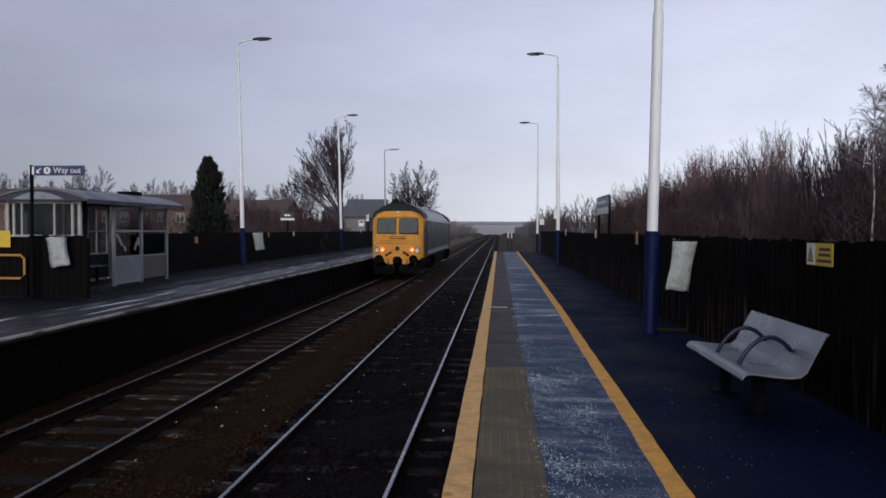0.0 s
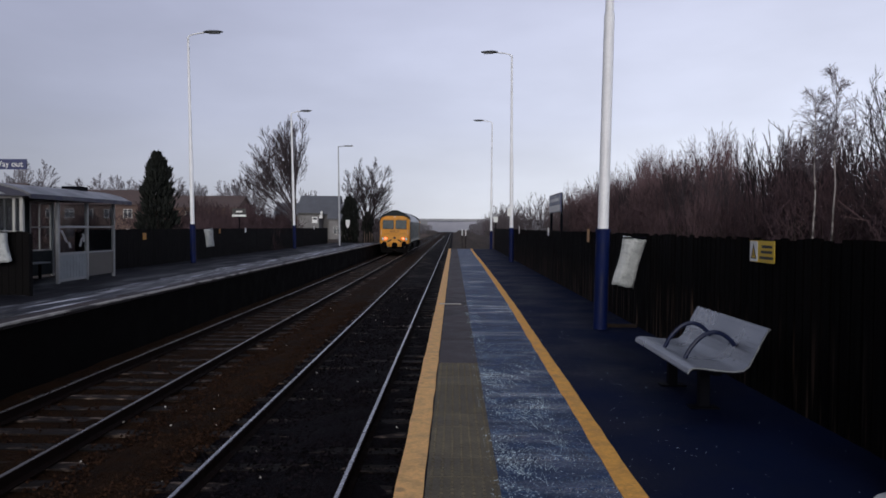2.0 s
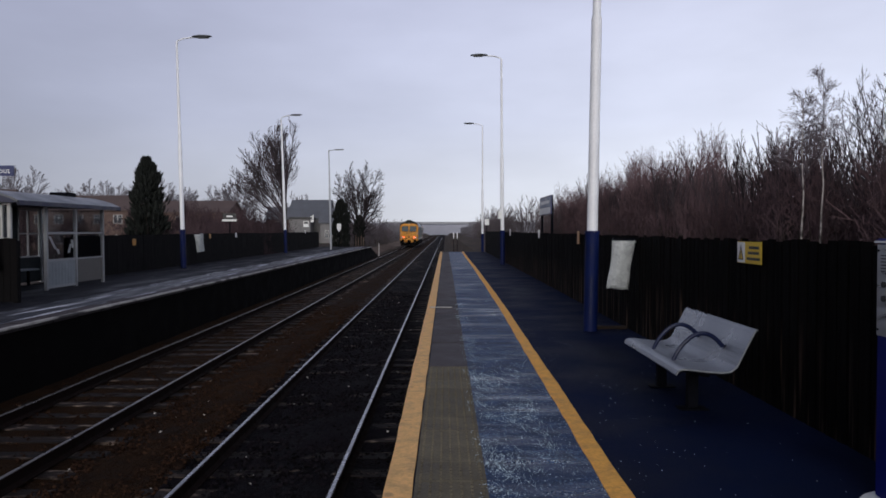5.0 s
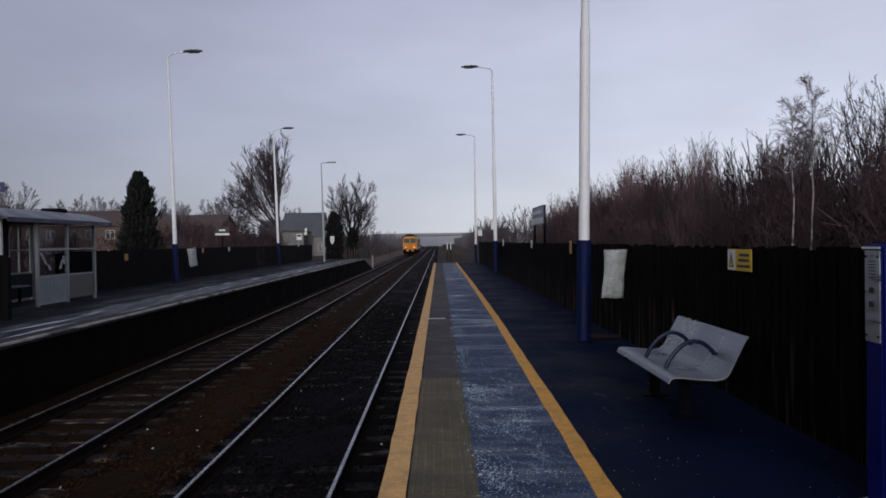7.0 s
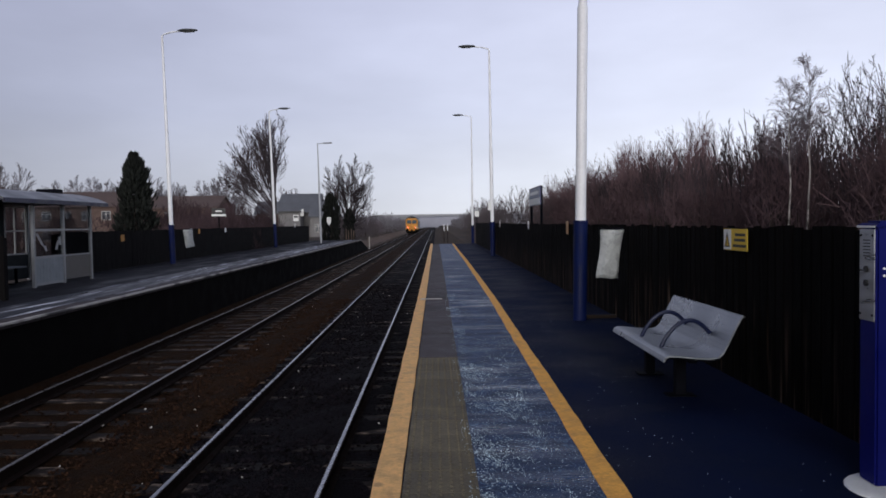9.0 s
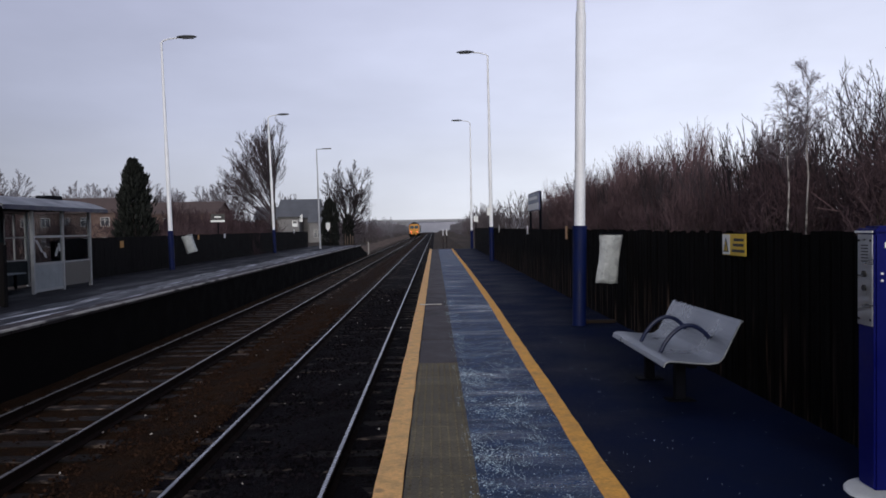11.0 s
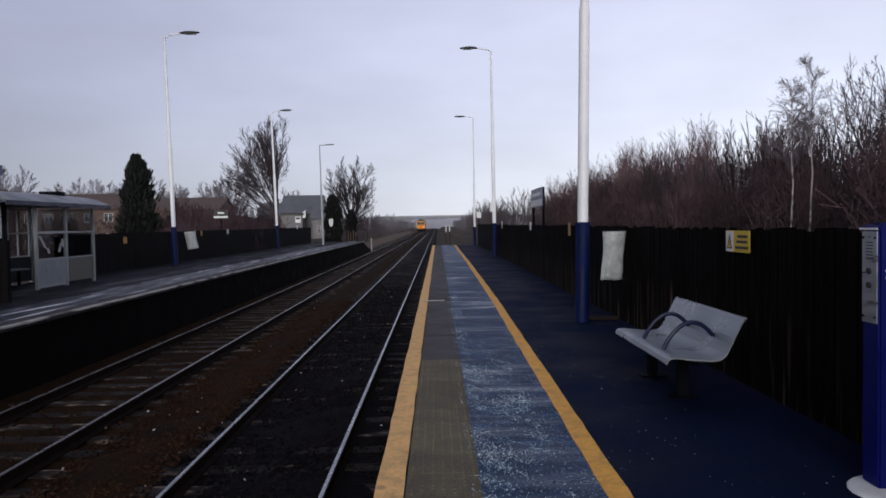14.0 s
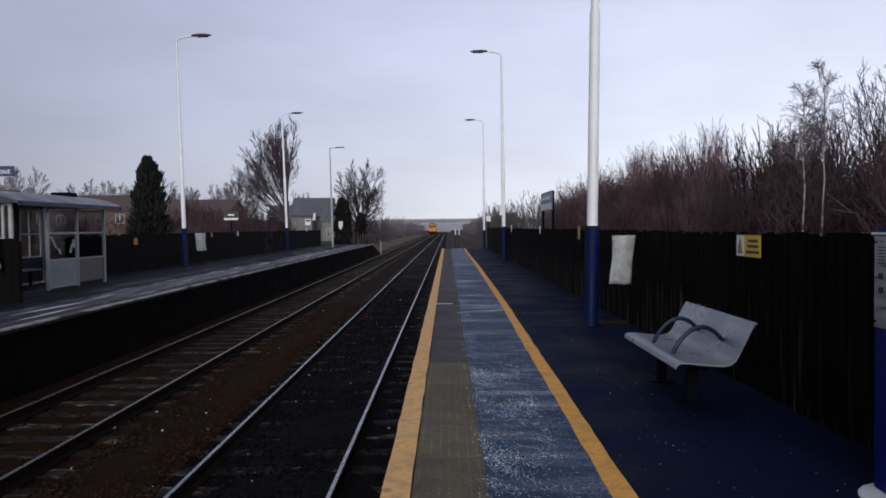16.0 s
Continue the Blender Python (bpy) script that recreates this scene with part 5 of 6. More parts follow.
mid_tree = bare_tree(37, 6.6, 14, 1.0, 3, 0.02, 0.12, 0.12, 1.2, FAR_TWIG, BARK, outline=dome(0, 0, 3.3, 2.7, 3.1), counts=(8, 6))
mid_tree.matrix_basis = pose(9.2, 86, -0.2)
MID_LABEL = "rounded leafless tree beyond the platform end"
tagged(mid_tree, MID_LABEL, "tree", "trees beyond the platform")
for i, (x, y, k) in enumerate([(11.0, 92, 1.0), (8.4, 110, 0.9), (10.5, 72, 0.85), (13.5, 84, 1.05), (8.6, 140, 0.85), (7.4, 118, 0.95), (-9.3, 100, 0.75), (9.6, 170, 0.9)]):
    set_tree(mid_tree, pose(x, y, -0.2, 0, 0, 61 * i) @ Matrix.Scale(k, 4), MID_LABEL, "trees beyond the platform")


def birch(x, y, h, seed):
    r = random.Random(seed)
    top = thing("birch_tree", "slender birch with white bark and a wispy bare crown", "tree", "birches", at=pose(x, y, -0.2))
    pts = [Vector((0, 0, -0.1))]
    for i in range(8):
        pts.append(Vector((r.gauss(0, 0.022), r.gauss(0, 0.022), h * (i + 1) / 8)))
    part("trunk", Geo().tube(pts, [0.038 - 0.0042 * i for i in range(9)], 8), BIRCH, top, "white peeling bark", smooth=True)
    c = Geo()
    for i in range(60):
        u = r.uniform(0.55, 0.98)
        k = min(7, int(u * 8))
        p = pts[k].lerp(pts[k + 1], u * 8 - k)
        a = r.uniform(0, 6.28)
        d = Vector((math.cos(a) * 0.42, math.sin(a) * 0.42, 0.85)).normalized()
        grow(c, r, p, d, (1.05 - u) * 0.80 + 0.17, 0.007, 3, -0.10, (2, 4), 0.40, 0.66, 0.0034)
    part("crown", c, BIRCH_TWIG, top, "wispy purple-brown twigs")


def sucker_tree(seed, height, stems):
    """A clump of stout upright stems, bare to the tips."""
    r = random.Random(seed)
    top = thing("bare_tree", "", "tree")
    t, c = Geo(), Geo()
    for i in range(stems):
        a = 2.4 * i
        base = Vector((0.12 * math.cos(a), 0.12 * math.sin(a), -0.1))
        lean = Vector((0.26 * math.cos(a) * math.sqrt(i / stems), 0.26 * math.sin(a) * math.sqrt(i / stems), 1)).normalized()
        mid = base + lean * height * 0.4
        stick(t, [base, base + lean * height * 0.2, mid], 0.06, 0.042, 5)
        bough(c, r, mid, lean, height * r.uniform(0.46, 0.64), 0.036, (9, 4), 0.30, 0.42, 0.013, 0.07)
    part("stem", t, BARK, top, "stout upright stems")
    part("crown", c, TWIG, top, "stiff upright bare branches")
    return top


suckers = [sucker_tree(71, 5.6, 9), sucker_tree(72, 6.0, 11), sucker_tree(73, 5.3, 8)]
SUCKER_LABEL = "upright bare tree rising out of the scrub"
for i, (x, y, k) in enumerate([(11.9, 33.5, 0.86), (12.6, 31.0, 0.92), (11.6, 36.5, 0.82), (13.0, 28.3, 0.93), (12.2, 26.5, 0.88), (12.9, 24.4, 0.96), (13.6, 29.8, 0.9), (11.8, 40.0, 0.85), (12.4, 45.0, 0.9), (11.7, 52.0, 0.9), (12.0, 60.0, 0.95)]):
    m = pose(x, y, -0.2, 0, 0, 67 * i) @ Matrix.Scale(k, 4)
    ob = suckers[i] if i < 3 else copy_thing(suckers[i % 3], m)
    ob.matrix_basis = m
    tagged(ob, SUCKER_LABEL, "tree", "trees in the thicket")

birch(10.5, 21.0, 6.05, 3)
birch(9.9, 20.9, 5.4, 4)

# thicket behind the camera's platform
sources = [scrub(41 + i, (5.2, 5.8, 5.0, 5.6, 6.2)[i], 11, 800) for i in range(5)]
SCRUB_LABEL = "bare reddish-brown scrub behind the boarded fence"
spots = []
y = 10.0
while y < 92:
    grown = 1.24 - 0.40 * min(1, max(0, (y - 74) / 16))
    grown *= 0.80 if 19 < y < 40 else 1.0
    spots.append((rng.uniform(11.4, 12.8), y, rng.uniform(0.68, 0.80) * grown))
    spots.append((rng.uniform(13.8, 15.4), y + 1.0, rng.uniform(0.86, 1.0) * grown))
    if y < 70:
        spots.append((rng.uniform(16.4, 18.5), y + 0.5, rng.uniform(0.9, 1.04) * grown))
    y += 2.0
for x, yy, k in [(13.6, 20.6, 0.9)]:
    spots.append((x, yy, k))
for i, (x, yy, k) in enumerate(spots):
    m = pose(x, yy, -0.22, 0, 0, rng.uniform(0, 360)) @ Matrix.Scale(k, 4)
    if i < 5:
        sources[i].matrix_basis = m
        tagged(sources[i], SCRUB_LABEL, "bush", "thicket")
    else:
        tagged(copy_thing(sources[i % 5], m), SCRUB_LABEL, "bush", "thicket")
# scrub along the line beyond the platform, greyed by painted-in haze
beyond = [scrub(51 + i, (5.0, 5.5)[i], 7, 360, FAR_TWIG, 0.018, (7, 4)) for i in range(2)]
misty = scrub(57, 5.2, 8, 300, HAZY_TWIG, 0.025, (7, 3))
FAR_SCRUB = "bare scrub lining the railway, greyed by painted-in mist"
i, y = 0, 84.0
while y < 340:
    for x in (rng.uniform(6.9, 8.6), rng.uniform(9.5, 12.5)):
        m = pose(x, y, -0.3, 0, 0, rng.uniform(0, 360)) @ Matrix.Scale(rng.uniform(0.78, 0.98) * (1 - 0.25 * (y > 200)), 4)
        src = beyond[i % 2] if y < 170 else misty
        if i in (0, 1):
            beyond[i].matrix_basis = m
            ob = beyond[i]
        else:
            ob = copy_thing(src, m)
        tagged(ob, FAR_SCRUB, "bush", "lineside scrub")
        i += 1
    y += 6.5
misty.matrix_basis = pose(-11.0, 176, -0.5)
tagged(misty, FAR_SCRUB, "bush", "lineside scrub")
tagged(copy_thing(beyond[0], pose(4.9, 78, -0.3, 0, 0, 20) @ Matrix.Scale(0.95, 4)), "dense grey bush beyond the platform ramp", "bush", "lineside scrub")
tagged(copy_thing(beyond[1], pose(5.9, 80, -0.3, 0, 0, 110) @ Matrix.Scale(0.98, 4)), "dense grey bush beyond the platform ramp", "bush", "lineside scrub")
tagged(copy_thing(beyond[0], pose(5.2, 82, -0.3, 0, 0, 200) @ Matrix.Scale(0.92, 4)), "dense grey bush beyond the platform ramp", "bush", "lineside scrub")
# scrub along the far side
left_src = scrub(61, 3.3, 9, 520, TWIG_HEDGE, 0.012, (8, 4))
left_src.matrix_basis = pose(-12.6, 47, -0.3)
LEFT_LABEL = "low bare scrub behind the far platform"
tagged(left_src, LEFT_LABEL, "bush", "far side scrub")
lspots = [(-12.8 - rng.uniform(0, 3), 40 + i * 1.7, rng.uniform(0.75, 1.0)) for i in range(14)]
lspots += [(-15.5 - rng.uniform(0, 3), 47 + i * 1.9, rng.uniform(1.0, 1.25)) for i in range(12)]
lspots += [(-14.5 - rng.uniform(0, 6), 36 + i * 2.4, rng.uniform(0.9, 1.15)) for i in range(14)]
yy = 92.0
while yy < 330:
    lspots += [(-9.8 - rng.uniform(0, 1.5), yy, rng.uniform(0.85, 1.15)), (-12.5 - rng.uniform(0, 2), yy + 1, rng.uniform(1.05, 1.4))]
    yy += 5.0 if yy < 160 else 10.0
for x, y, k in lspots:
    if y < 46 and abs(x / y + 0.397) < 0.045:
        continue
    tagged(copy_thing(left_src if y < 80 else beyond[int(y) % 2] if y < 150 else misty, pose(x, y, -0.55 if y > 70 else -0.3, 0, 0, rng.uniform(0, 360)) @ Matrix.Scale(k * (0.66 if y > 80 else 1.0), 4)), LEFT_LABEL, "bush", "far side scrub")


def conifer(x, y, z, h, width, seed, label, tips=2, count=3200, column=False):
    r = random.Random(seed)
    top = thing("conifer", label, "tree", at=pose(x, y, z))
    part("trunk", Geo().tube([(0, 0, -0.1), (0, 0, h * 0.55)], [0.14, 0.06], 8), BARK, top)
    g = Geo()
    peaks = [(0, 0, 1.0)] + [(r.uniform(0.12, 0.18) * width, r.uniform(-0.1, 0.1), r.uniform(0.86, 0.93)) for _ in range(tips - 1)]
    lumps = [r.uniform(0.74, 1.16) for _ in range(90)]
    for i in range(count):
        px, py, ph = peaks[0] if r.random() < 0.8 else r.choice(peaks)
        u = r.random() ** 0.8
        a = r.uniform(0, 6.28)
        full = 0.5 * width * (min(1.0, 1.9 * (1 - u) ** 0.5) if column else min(1.0, 1.15 * (1 - u) ** 0.52)) * (0.86 + 0.14 * min(1, u * 5)) * lumps[int(u * 17.99) * 5 + int(a / 6.29 * 5)]
        rr = full * (0.45 + 0.55 * math.sqrt(r.random()))
        c = Vector((px * u + rr * math.cos(a), py + rr * math.sin(a), u * h * ph))
        out = Vector((math.cos(a) * 0.45, math.sin(a) * 0.45, r.uniform(0.5, 1.0))).normalized()
        side = out.cross(Vector((r.gauss(0, 1), r.gauss(0, 1), r.gauss(0, 1)))).normalized()
        s = r.uniform(0.10, 0.22) * (0.6 + width * 0.2)
        nrm = out.cross(side)
        g.add([tuple(c - out * s), tuple(c + side * s * 0.42), tuple(c + out * s * 1.3), tuple(c - side * s * 0.42), tuple(c + nrm * s * 0.3)], [(0, 1, 4), (1, 2, 4), (2, 3, 4), (3, 0, 4), (0, 3, 2, 1)])
    part("crown", g, NEEDLES, top, "dense dark green foliage")


conifer(-17.85, 45, -0.4, 6.25, 2.55, 5, "tall dark conifer with a ragged twin top", 2)
conifer(-10.4, 75, -0.5, 5.0, 1.75, 6, "dark clipped columnar cypress beside the far platform", 1, 2600, True)
conifer(-9.75, 85.2, -0.7, 3.9, 1.3, 9, "dark ivy mass round the foot of a bare tree", 1, 1000, True)
for i, x in enumerate((-9.5, -9.25, -8.95, -8.7)):
    top = thing("picket", "short pale weathered picket beside the platform end", "post", "pale pickets", at=pose(x, 80, -0.9))
    part("stake", Geo().prism([(-0.05, 0), (0.05, 0), (0.05, 1.85 - 0.2 * (i % 2)), (0, 1.95 - 0.2 * (i % 2)), (-0.05, 1.85 - 0.2 * (i % 2))], "y", 0, 0.03), VERGE, top)
top = thing("ramp_post", "short pale post at the foot of the platform ramp", "post", at=pose(-7.05, 80, -1.35))
part("stake", Geo().box(-0.05, 0.05, -0.05, 0.05, 0, 1.5), COPING_PALE, top, bevel=0.01)

# ---- houses ----
HBRICK = mk("dull_red_brick", (0.115, 0.080, 0.070), 0.9, var=0.3, scale=1.2, fine=8, bump=0.3, spec=0.15)
HROOF = mk("brown_roof_tiles", (0.095, 0.070, 0.066), 0.8, var=0.25, scale=1.0, fine=9, bump=0.4, spec=0.2)
HSLATE = mk("grey_slate_roof", (0.095, 0.10, 0.115), 0.7, var=0.25, scale=1.0, fine=9, bump=0.4)
HRENDER = mk("pale_render", (0.17, 0.165, 0.165), 0.85, var=0.25, scale=1.0, fine=9, bump=0.2)
HWIN = mk("grimy_window_frame", (0.36, 0.355, 0.35), 0.6, var=0.2, scale=2, fine=10, bump=0.0)
HGLASS = mk("dark_window_glass", (0.03, 0.035, 0.045), 0.12, var=0.2, scale=2, fine=10, bump=0.0)


def house(x0, x1, y, depth, base, eave, ridge, wall_m, roof_m, bays, label, storeys=2, stacks=0):
    top = thing("house", label, "house", at=pose(x0, y, base))
    w, e, rd = x1 - x0, eave - base, ridge - base
    wall = part("wall", Geo().box(0, w, 0, depth, 0, e), wall_m, top)
    part("roof", Geo().prism([(-0.35, e - 0.08), (depth / 2, rd), (depth + 0.35, e - 0.08), (depth + 0.35, e + 0.1), (depth / 2, rd + 0.2), (-0.35, e + 0.1)], "x", -0.25, w + 0.25), roof_m, top)
    for x in (0.0, w - 0.3):
        part("gable", Geo().prism([(0, e), (depth, e), (depth / 2, rd - 0.02)], "x", x, x + 0.3), wall_m, top)
    n = stacks
    for i in range(n):
        cx = w * (i + 0.5) / n
        ch = part("chimney", Geo().box(cx - 0.45, cx + 0.45, depth / 2 - 0.4, depth / 2 + 0.4, rd - 0.4, rd + 1.0), wall_m, top, "brick chimney stack")
        for k in (-0.2, 0.2):
            part("chimney_pot", Geo().tube([(cx + k, depth / 2, rd + 1.0), (cx + k, depth / 2, rd + 1.35)], 0.12, 8), HROOF, ch)
    for i in range(bays):
        cx = w * (i + 0.5) / bays
        for s in range(storeys):
            z = e * (s + 0.5) / storeys + 0.15
            win = part("window", Geo().box(cx - 0.62, cx + 0.62, -0.06, 0.02, z - 0.62, z + 0.62), HWIN, top, "pale framed window")
            for k in (-1, 1):
                part("pane", Geo().box(*sorted((cx + k * 0.05, cx + k * 0.54)), -0.08, -0.062, z - 0.54, z + 0.22), HGLASS, win)
                part("pane", Geo().box(*sorted((cx + k * 0.05, cx + k * 0.54)), -0.08, -0.062, z + 0.28, z + 0.54), HGLASS, win)
    return top


house(-57, -43.5, 103, 7, -1.2, 4.3, 6.3, HBRICK, HROOF, 5, "dull red brick terrace with pale framed windows")
house(-43.3, -30, 104, 7, -1.2, 4.0, 5.6, HBRICK, HROOF, 1, "dull red brick house with a brown tiled roof")
house(-72, -58, 98, 7, -1.2, 4.6, 6.9, HBRICK, HROOF, 4, "dull red brick terrace with pale framed windows")
house(-25.2, -18.9, 121, 8, -1.2, 3.4, 6.4, HRENDER, HSLATE, 0, "pale rendered house with a broad grey slate roof")
house(-19.6, -17.0, 118, 5, -1.2, 2.7, 4.9, HRENDER, HSLATE, 1, "small rendered house with a grey slate roof", 1)
house(-30.5, -26.0, 128, 6, -1.2, 3.4, 5.4, HBRICK, HSLATE, 1, "brick house with a grey slate roof")
# flat-roofed annexe before the slate house
top = thing("annexe", "flat-roofed rendered annexe with a dark fascia and one window", "building", at=pose(-24.1, 117, -1.2))
part("wall", Geo().box(0, 3.1, 0, 3.5, 0, 4.55), HRENDER, top)
part("fascia", Geo().box(-0.2, 3.3, -0.25, 3.5, 4.552, 4.80), INK, top, "dark flat roof edge", bevel=0.02)
win = part("window", Geo().box(2.05, 2.85, -0.06, 0.02, 3.25, 4.2), SIGN_WHITE, top, "white framed window")
part("pane", Geo().box(2.15, 2.75, -0.08, -0.062, 3.75, 4.1), HGLASS, win)
part("gable_board", Geo().prism([(3.12, 4.0), (3.6, 4.0), (3.6, 5.2), (3.12, 4.85)], "y", 0.2, 0.3), SIGN_WHITE, top, "white side board")

# ---- distant bridge, mist put into its concrete colour ----
CONC = mk("mist_lightened_concrete", (0.27, 0.275, 0.295), 0.9, var=0.2, scale=0.3, fine=4, bump=0.1)
top = thing("road_bridge", "flat road bridge over the line, mist painted into its grey", "bridge")
part("deck", Geo().box(-32, 30, 400, 410, 4.6, 5.2), CONC, top, "flat concrete deck", bevel=0.05)
part("parapet", Geo().box(-32, 30, 399.7, 400.0, 4.7, 5.95), CONC, top, "plain parapet")
for x in (-20, 14):
    part("abutment", Geo().box(x, x + 6, 401, 409, -1.4, 4.6), CONC, top, "concrete abutment")

# low rise added beyond the bridge; its pale colour stands in for haze
HILL = mk("haze_pale_rise", (0.34, 0.34, 0.375), 1.0, var=0.12, scale=0.02, fine=0.2, bump=0.0, spec=0.0)
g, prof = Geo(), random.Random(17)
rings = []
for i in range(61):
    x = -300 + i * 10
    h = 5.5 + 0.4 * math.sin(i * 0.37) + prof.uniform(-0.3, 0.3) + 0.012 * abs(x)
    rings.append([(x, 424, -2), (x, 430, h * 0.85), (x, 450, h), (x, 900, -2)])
tagged(part("backdrop", g.loft(rings), HILL, smooth=True), "low added rise whose pale colour stands in for haze", "hill", kind="structure")

# ---- fences ----
def fence(name, x, y0, y1, z0, z1, label, split, back):
    top = thing(name, label, "fence", kind="structure")
    mesh = [mesh_of("board", Geo().box(0, 0.022, 0, w, 0, z1 - z0), FENCE, 0.004) for w in (0.138, 0.142, 0.134)]
    rest, y, i = Geo(), y0, 0
    r = random.Random(91)
    while y < y1:
        dz, dx = r.uniform(-0.018, 0.018), r.uniform(-0.004, 0.004)
        if -5.0 < y < split:
            ob = new("board", mesh[i % 3])
            ob.parent = top
            ob.matrix_basis = pose(x + dx, y, z0 + dz, r.uniform(-0.25, 0.25))
        else:
            rest.box(x + dx, x + dx + 0.022, y, y + 0.14, z0 + dz, z1 + dz)
        y += 0.152
        i += 1
    if rest.v:
        tagged(part("boards_beyond", rest, FENCE_FAR, top, "weathered dark boards"), kind="stuff")
    y = y0
    while y < y1:
        part("post", Geo().box(*sorted((x + back * 0.075, x + back * 0.19)), y, y + 0.11, z0 - 0.3, z1 - 0.06), FENCE, top)
        y += 2.4
    for z in (0.25, 0.75, 1.25):
        part("rail", Geo().box(*sorted((x + back * 0.028, x + back * 0.074)), y0, y1, z0 + z - 0.045, z0 + z + 0.045), FENCE, top)
    return top


fence("boarded_fence", FENCE_X, -32.0, 54.0, -0.02, 1.47, "black creosoted close-boarded fence along the platform", 40.0, 1)
fence("opposite_fence", QF_X, 22.6, 67.0, Q_Z, 1.40, "black creosoted close-boarded fence on the far platform", 22.0, -1)

# ---- coping slabs and tactile paving of the camera's platform ----
paving = thing("edge_paving", "grey tactile pavers and damp coping slabs along the edge", "paving", kind="structure")
g = Geo().box(-0.182, 0.262, 0, 0.383, 0, 0.05)
for i in range(7):
    for k in range(6):
        x, y = -0.15 + i * 0.0635, 0.032 + k * 0.0635
        rr = 0.0125
        ring = [(x + rr * math.cos(a), y + rr * math.sin(a), 0.0502) for a in [math.pi / 3 * j for j in range(6)]]
        ring2 = [(x + rr * 0.6 * math.cos(a), y + rr * 0.6 * math.sin(a), 0.0580) for a in [math.pi / 3 * j for j in range(6)]]
        kk = len(g.v)
        g.v += ring + ring2
        g.f += [(kk + j, kk + (j + 1) % 6, kk + 6 + (j + 1) % 6, kk + 6 + j) for j in range(6)] + [tuple(kk + 6 + j for j in range(6))]
tactile_mesh = mesh_of("tactile_paver", g, TACTILE, clean=False)
y = 8.52
while y > -14:
    ob = new("tactile_paver", tactile_mesh)
    ob.parent = paving
    ob.matrix_basis = pose(0, y - 0.383, -0.042 + rng.uniform(-0.001, 0.001), rng.uniform(-0.2, 0.2), rng.uniform(-0.2, 0.2))
    y -= 0.392
slab_mesh = mesh_of("coping_slab", Geo().box(-0.182, 0.262, 0, 0.9, 0, 0.06), COPING, 0.006)
y = 8.54
while y < P_END - 0.9:
    ob = new("coping_slab", slab_mesh)
    ob.parent = paving
    ob.matrix_basis = pose(0, y, -0.053 + rng.uniform(-0.002, 0.002), rng.uniform(-0.15, 0.15), rng.uniform(-0.25, 0.25))
    y += 0.912
tagged(part("joint_cover", Geo().box(-0.30, 0.14, 14.95, 15.05, 0.014, 0.026), COPING_PALE, bevel=0.003), "pale metal joint strip across the platform edge", "joint strip")

far_slab_mesh = mesh_of("coping_slab", Geo().box(Q_EDGE - 0.43, Q_EDGE - 0.094, 0, 0.9, -0.1, 0), COPING, 0.008)
y = -40.0
while y < Q_END - 0.9:
    ob = new("coping_slab", far_slab_mesh)
    ob.parent = opposite_coping
    ob.matrix_basis = pose(0, y, Q_Z + 0.006 + rng.uniform(-0.004, 0.004))
    y += 0.914

# ---- sleepers ----
sl_mesh = mesh_of("sleeper", Geo().prism([(-1.25, -0.2), (1.25, -0.2), (1.25, -0.015), (1.235, 0), (-1.235, 0), (-1.25, -0.015)], "y", -0.125, 0.125), SLEEPER, 0.0)
for cx, parent in ((TRACKS[0], near_track), (TRACKS[1], far_track)):
    rest, y = Geo(), -39.35
    while y < 240:
        if 0 < y < 62:
            ob = new("sleeper", sl_mesh)
            ob.parent = parent
            ob.matrix_basis = pose(cx + rng.uniform(-0.03, 0.03), y, SLEEPER_TOP + rng.uniform(-0.012, 0.004), 0, rng.uniform(-0.3, 0.3), rng.uniform(-0.6, 0.6))
        else:
            rest.box(cx - 1.25, cx + 1.25, y - 0.125, y + 0.125, SLEEPER_TOP - 0.2, SLEEPER_TOP - 0.006)
        y += 0.65
    tagged(part("sleepers_beyond", rest, SLEEPER, parent, "weathered sleepers"), kind="stuff")


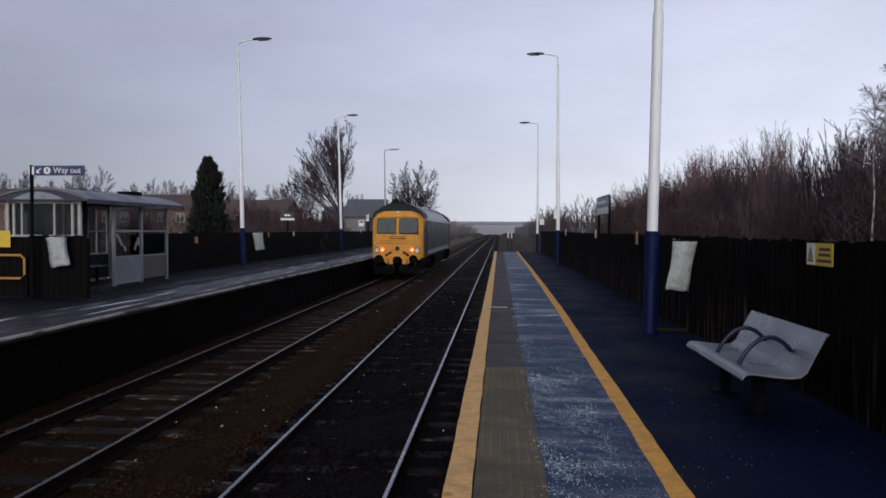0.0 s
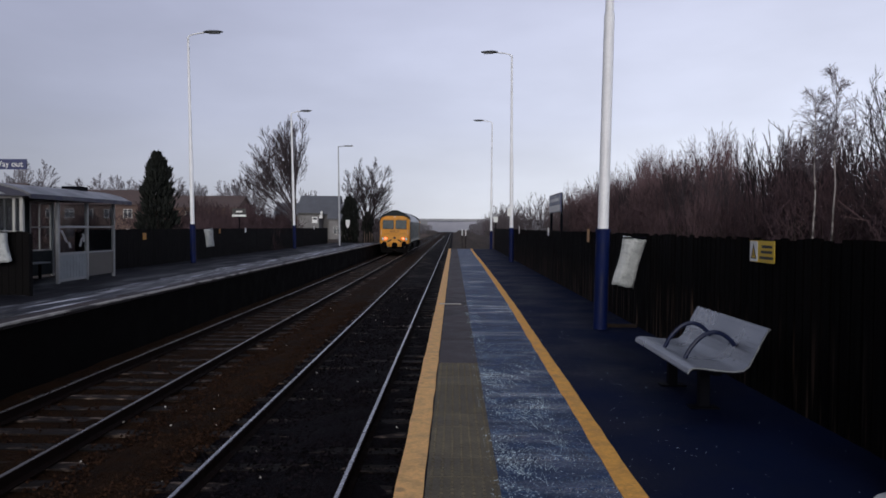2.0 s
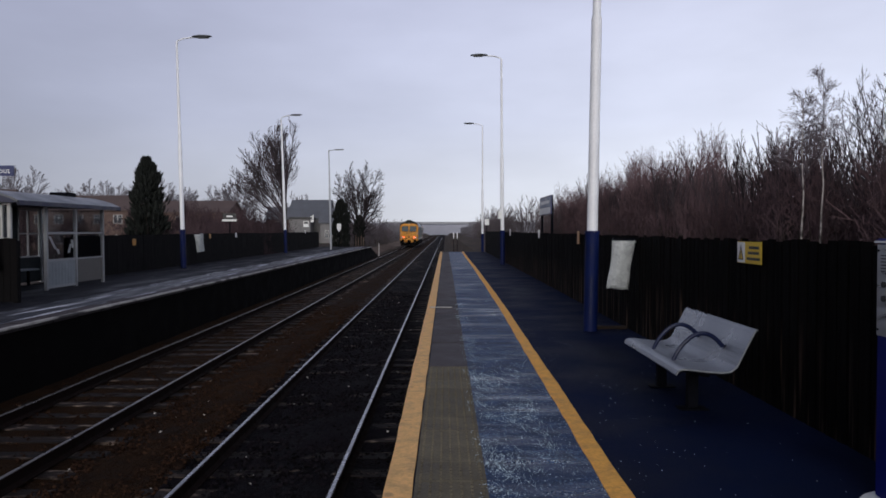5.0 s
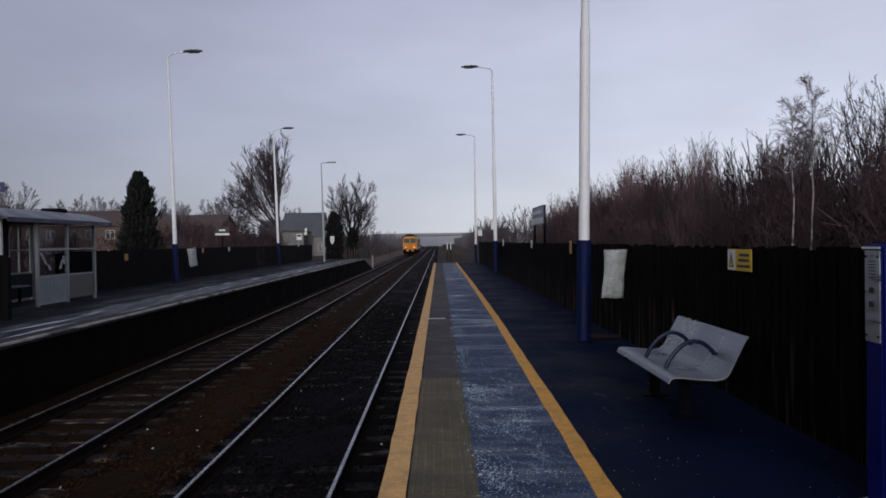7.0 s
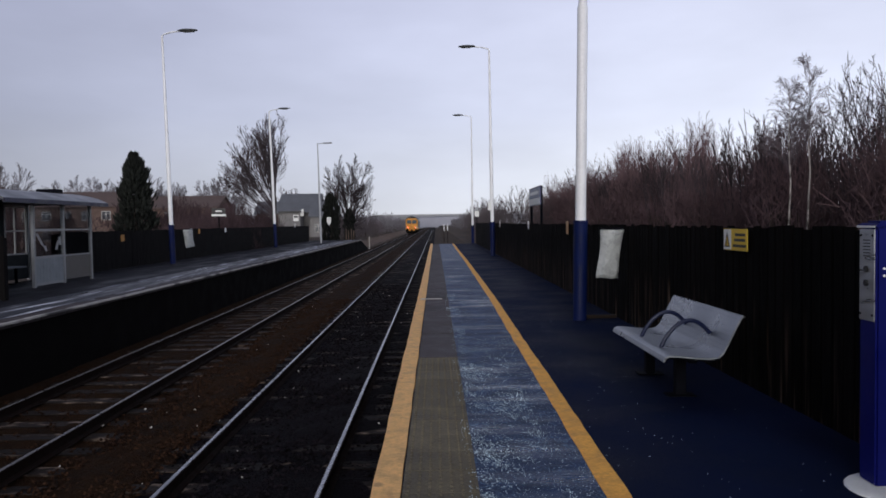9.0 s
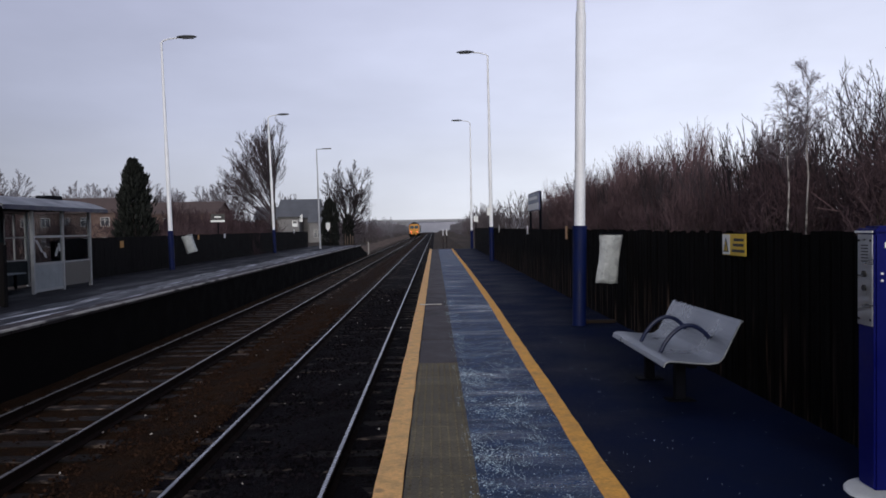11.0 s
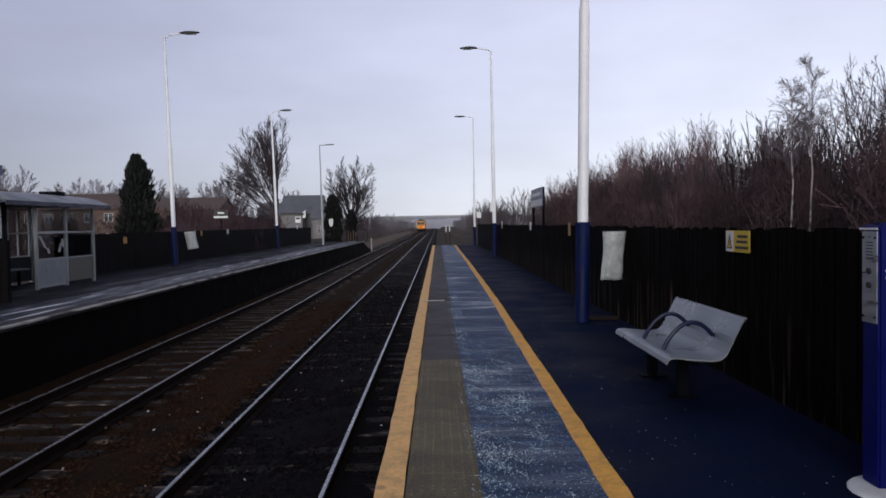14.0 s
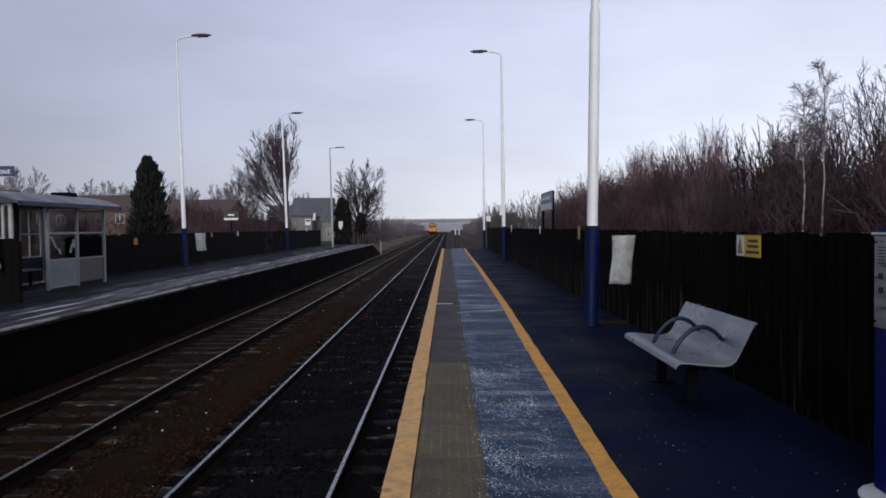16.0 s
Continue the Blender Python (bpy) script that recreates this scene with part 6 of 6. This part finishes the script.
# ---- loose stones and grit ----
def stones(name, count, x0, x1, y0, y1, z, size, material, label, seed, avoid=(), clump=0.0):
    r = np.random.RandomState(seed)
    x = r.uniform(x0, x1, count)
    y = y0 + (y1 - y0) * r.rand(count) ** 1.5
    ok = np.ones(count, bool)
    for a in avoid:
        ok &= np.abs(x - a) > 0.075
    if clump:
        heap = np.sin(x * 9.1 + 2.0 * np.sin(y * 2.3)) + np.sin(y * 4.7 + 3.0 * np.sin(x * 3.1)) + np.sin(x * 23 + y * 17)
        ok &= heap > r.uniform(-1, 1, count) + clump
    x, y = x[ok], y[ok]
    n = len(x)
    unit = np.array([(1, 0, 0), (-1, 0, 0), (0, 1, 0), (0, -1, 0), (0, 0, 1), (0, 0, -1)], float)
    faces = np.array([(0, 2, 4), (2, 1, 4), (1, 3, 4), (3, 0, 4), (2, 0, 5), (1, 2, 5), (3, 1, 5), (0, 3, 5)])
    s = size * r.uniform(0.5, 1.25, n)
    v = unit[None] * s[:, None, None] * r.uniform(0.55, 1.15, (n, 6, 1))
    a = r.uniform(0, 6.28, n)
    c, d = np.cos(a), np.sin(a)
    vx = v[..., 0] * c[:, None] - v[..., 1] * d[:, None] + v[..., 2] * r.uniform(-0.5, 0.5, (n, 1))
    vy = v[..., 0] * d[:, None] + v[..., 1] * c[:, None]
    vz = v[..., 2] * 0.75 + v[..., 0] * r.uniform(-0.4, 0.4, (n, 1))
    v = np.stack([vx + x[:, None], vy + y[:, None], vz + z + s[:, None] * 0.25], -1).reshape(-1, 3)
    f = (faces[None] + 6 * np.arange(n)[:, None, None]).reshape(-1, 3)
    me = bpy.data.meshes.new(name)
    me.from_pydata(v.tolist(), [], f.tolist())
    me.materials.append(material)
    tagged(new(name, me), label, "stones", kind="stuff")


RAILS_X = [c + s * 0.7525 for c in TRACKS for s in (-1, 1)]
stones("ballast_stones", 9000, -4.15, -2.9, 1.5, 26, B_TOP + 0.018, 0.028, STONE, "loose brown ballast stones between the tracks", 1)
stones("ballast_stones", 9000, -6.85, -4.1, 2.5, 26, B_TOP - 0.035, 0.028, STONE, "loose brown ballast stones on the far track", 2, RAILS_X)
stones("ballast_stones", 9000, -2.95, -0.45, 1.5, 24, B_TOP - 0.004, 0.028, STONE_DARK, "oily dark ballast stones on the near track", 3, RAILS_X)
stones("pale_stones", 85, -4.4, -0.5, 2.5, 30, B_TOP + 0.035, 0.019, CHIP, "scattered pale chips on the ballast", 4, RAILS_X)
stones("ballast_stones", 9000, -6.3, -4.1, 2.5, 40, B_TOP + 0.006, 0.028, STONE, "brown stones spilt over the far sleepers", 12, RAILS_X, 0.7)
stones("ballast_stones", 7000, -2.95, -0.6, 1.5, 30, B_TOP + 0.006, 0.028, STONE_DARK, "oily dark stones spilt over the near sleepers", 13, RAILS_X, 0.5)
stones("ballast_stones", 6000, -2.40, -1.26, 1.5, 32, B_TOP + 0.016, 0.030, STONE_DARK, "oily dark stones heaped between the near rails", 17, RAILS_X)
stones("grit_grains", 7000, 0.27, 0.80, 3.3, 8.6, 0.005, 0.0046, SALT, "clumps of icy white grit on wet asphalt", 5, (), 0.35)
stones("grit_grains", 2400, 0.29, 1.0, 3.3, 10, 0.005, 0.0036, SALT, "scattered white grit salt on wet asphalt", 15)
stones("grit_grains", 2600, 0.20, 0.42, 3.4, 16, 0.007, 0.0046, SALT, "white grit salt gathered along the paving joint", 8, (), 0.2)
stones("grit_grains", 700, 0.29, 1.1, 6, 20, 0.005, 0.0055, SALT, "scattered white grit salt on wet asphalt", 6, (), 0.2)
stones("grit_grains", 260, 1.1, 1.75, 3.4, 14, 0.004, 0.0042, SALT, "stray white grit salt beside the painted line", 19, (), 0.2)
stones("grit_grains", 110, 1.2, 2.8, 3.4, 12, 0.004, 0.0042, SALT, "stray white grit salt by the fence", 7)


def motions():
    """The locomotive runs away from the platform at a steady 14 m/s; its wheelsets roll."""
    speed, start = 14.0, 38.0
    times = [0, 0.1, 0.25, 0.5] + [1 + i for i in range(15)] + [15.5, 15.75, 15.9, 16]
    walk(loco, [(t, pose(TRACKS[1], start + speed * t, RAIL)) for t in times])
    # the two hanging sacks stir in the wind of the train: time, swing, turn
    near = [(0, 6, 0), (0.5, 14, 0), (1, 13, 0), (1.5, 12, 0), (2, 11, 0), (2.5, 9, 0), (3, 6, 0), (4, 5, 0), (6.5, 3, 0), (7.5, 1, 0), (8.5, 3, 0), (9, 4, 0), (11.5, 3, 0), (13, 1, 0), (16, 2, 0)]
    far = [(0, -8, 45), (0.5, -14, 30), (1, -18, 35), (1.5, -14, 45), (2, -8, 60), (3, -10, 65), (4, -8, 65), (6.5, -10, 60), (8, -8, 65), (9, -8, 55), (11.5, -16, 0), (12.5, -8, 10), (13.5, -6, 20), (14.5, -10, 25), (15.5, -5, 35), (16, -3, 45)]
    for bag, rows in ((near_sack, near), (far_sack, far)):
        walk(bag, [(t, pose(0, 0, 0, 0, swing, turn)) for t, swing, turn in rows])
    for ob, y in wheelsets:
        walk(ob, [(i / FPS, pose(0, y, 0.533, -math.degrees(speed * i / FPS / 0.533))) for i in range(16 * FPS + 1)])


motions()
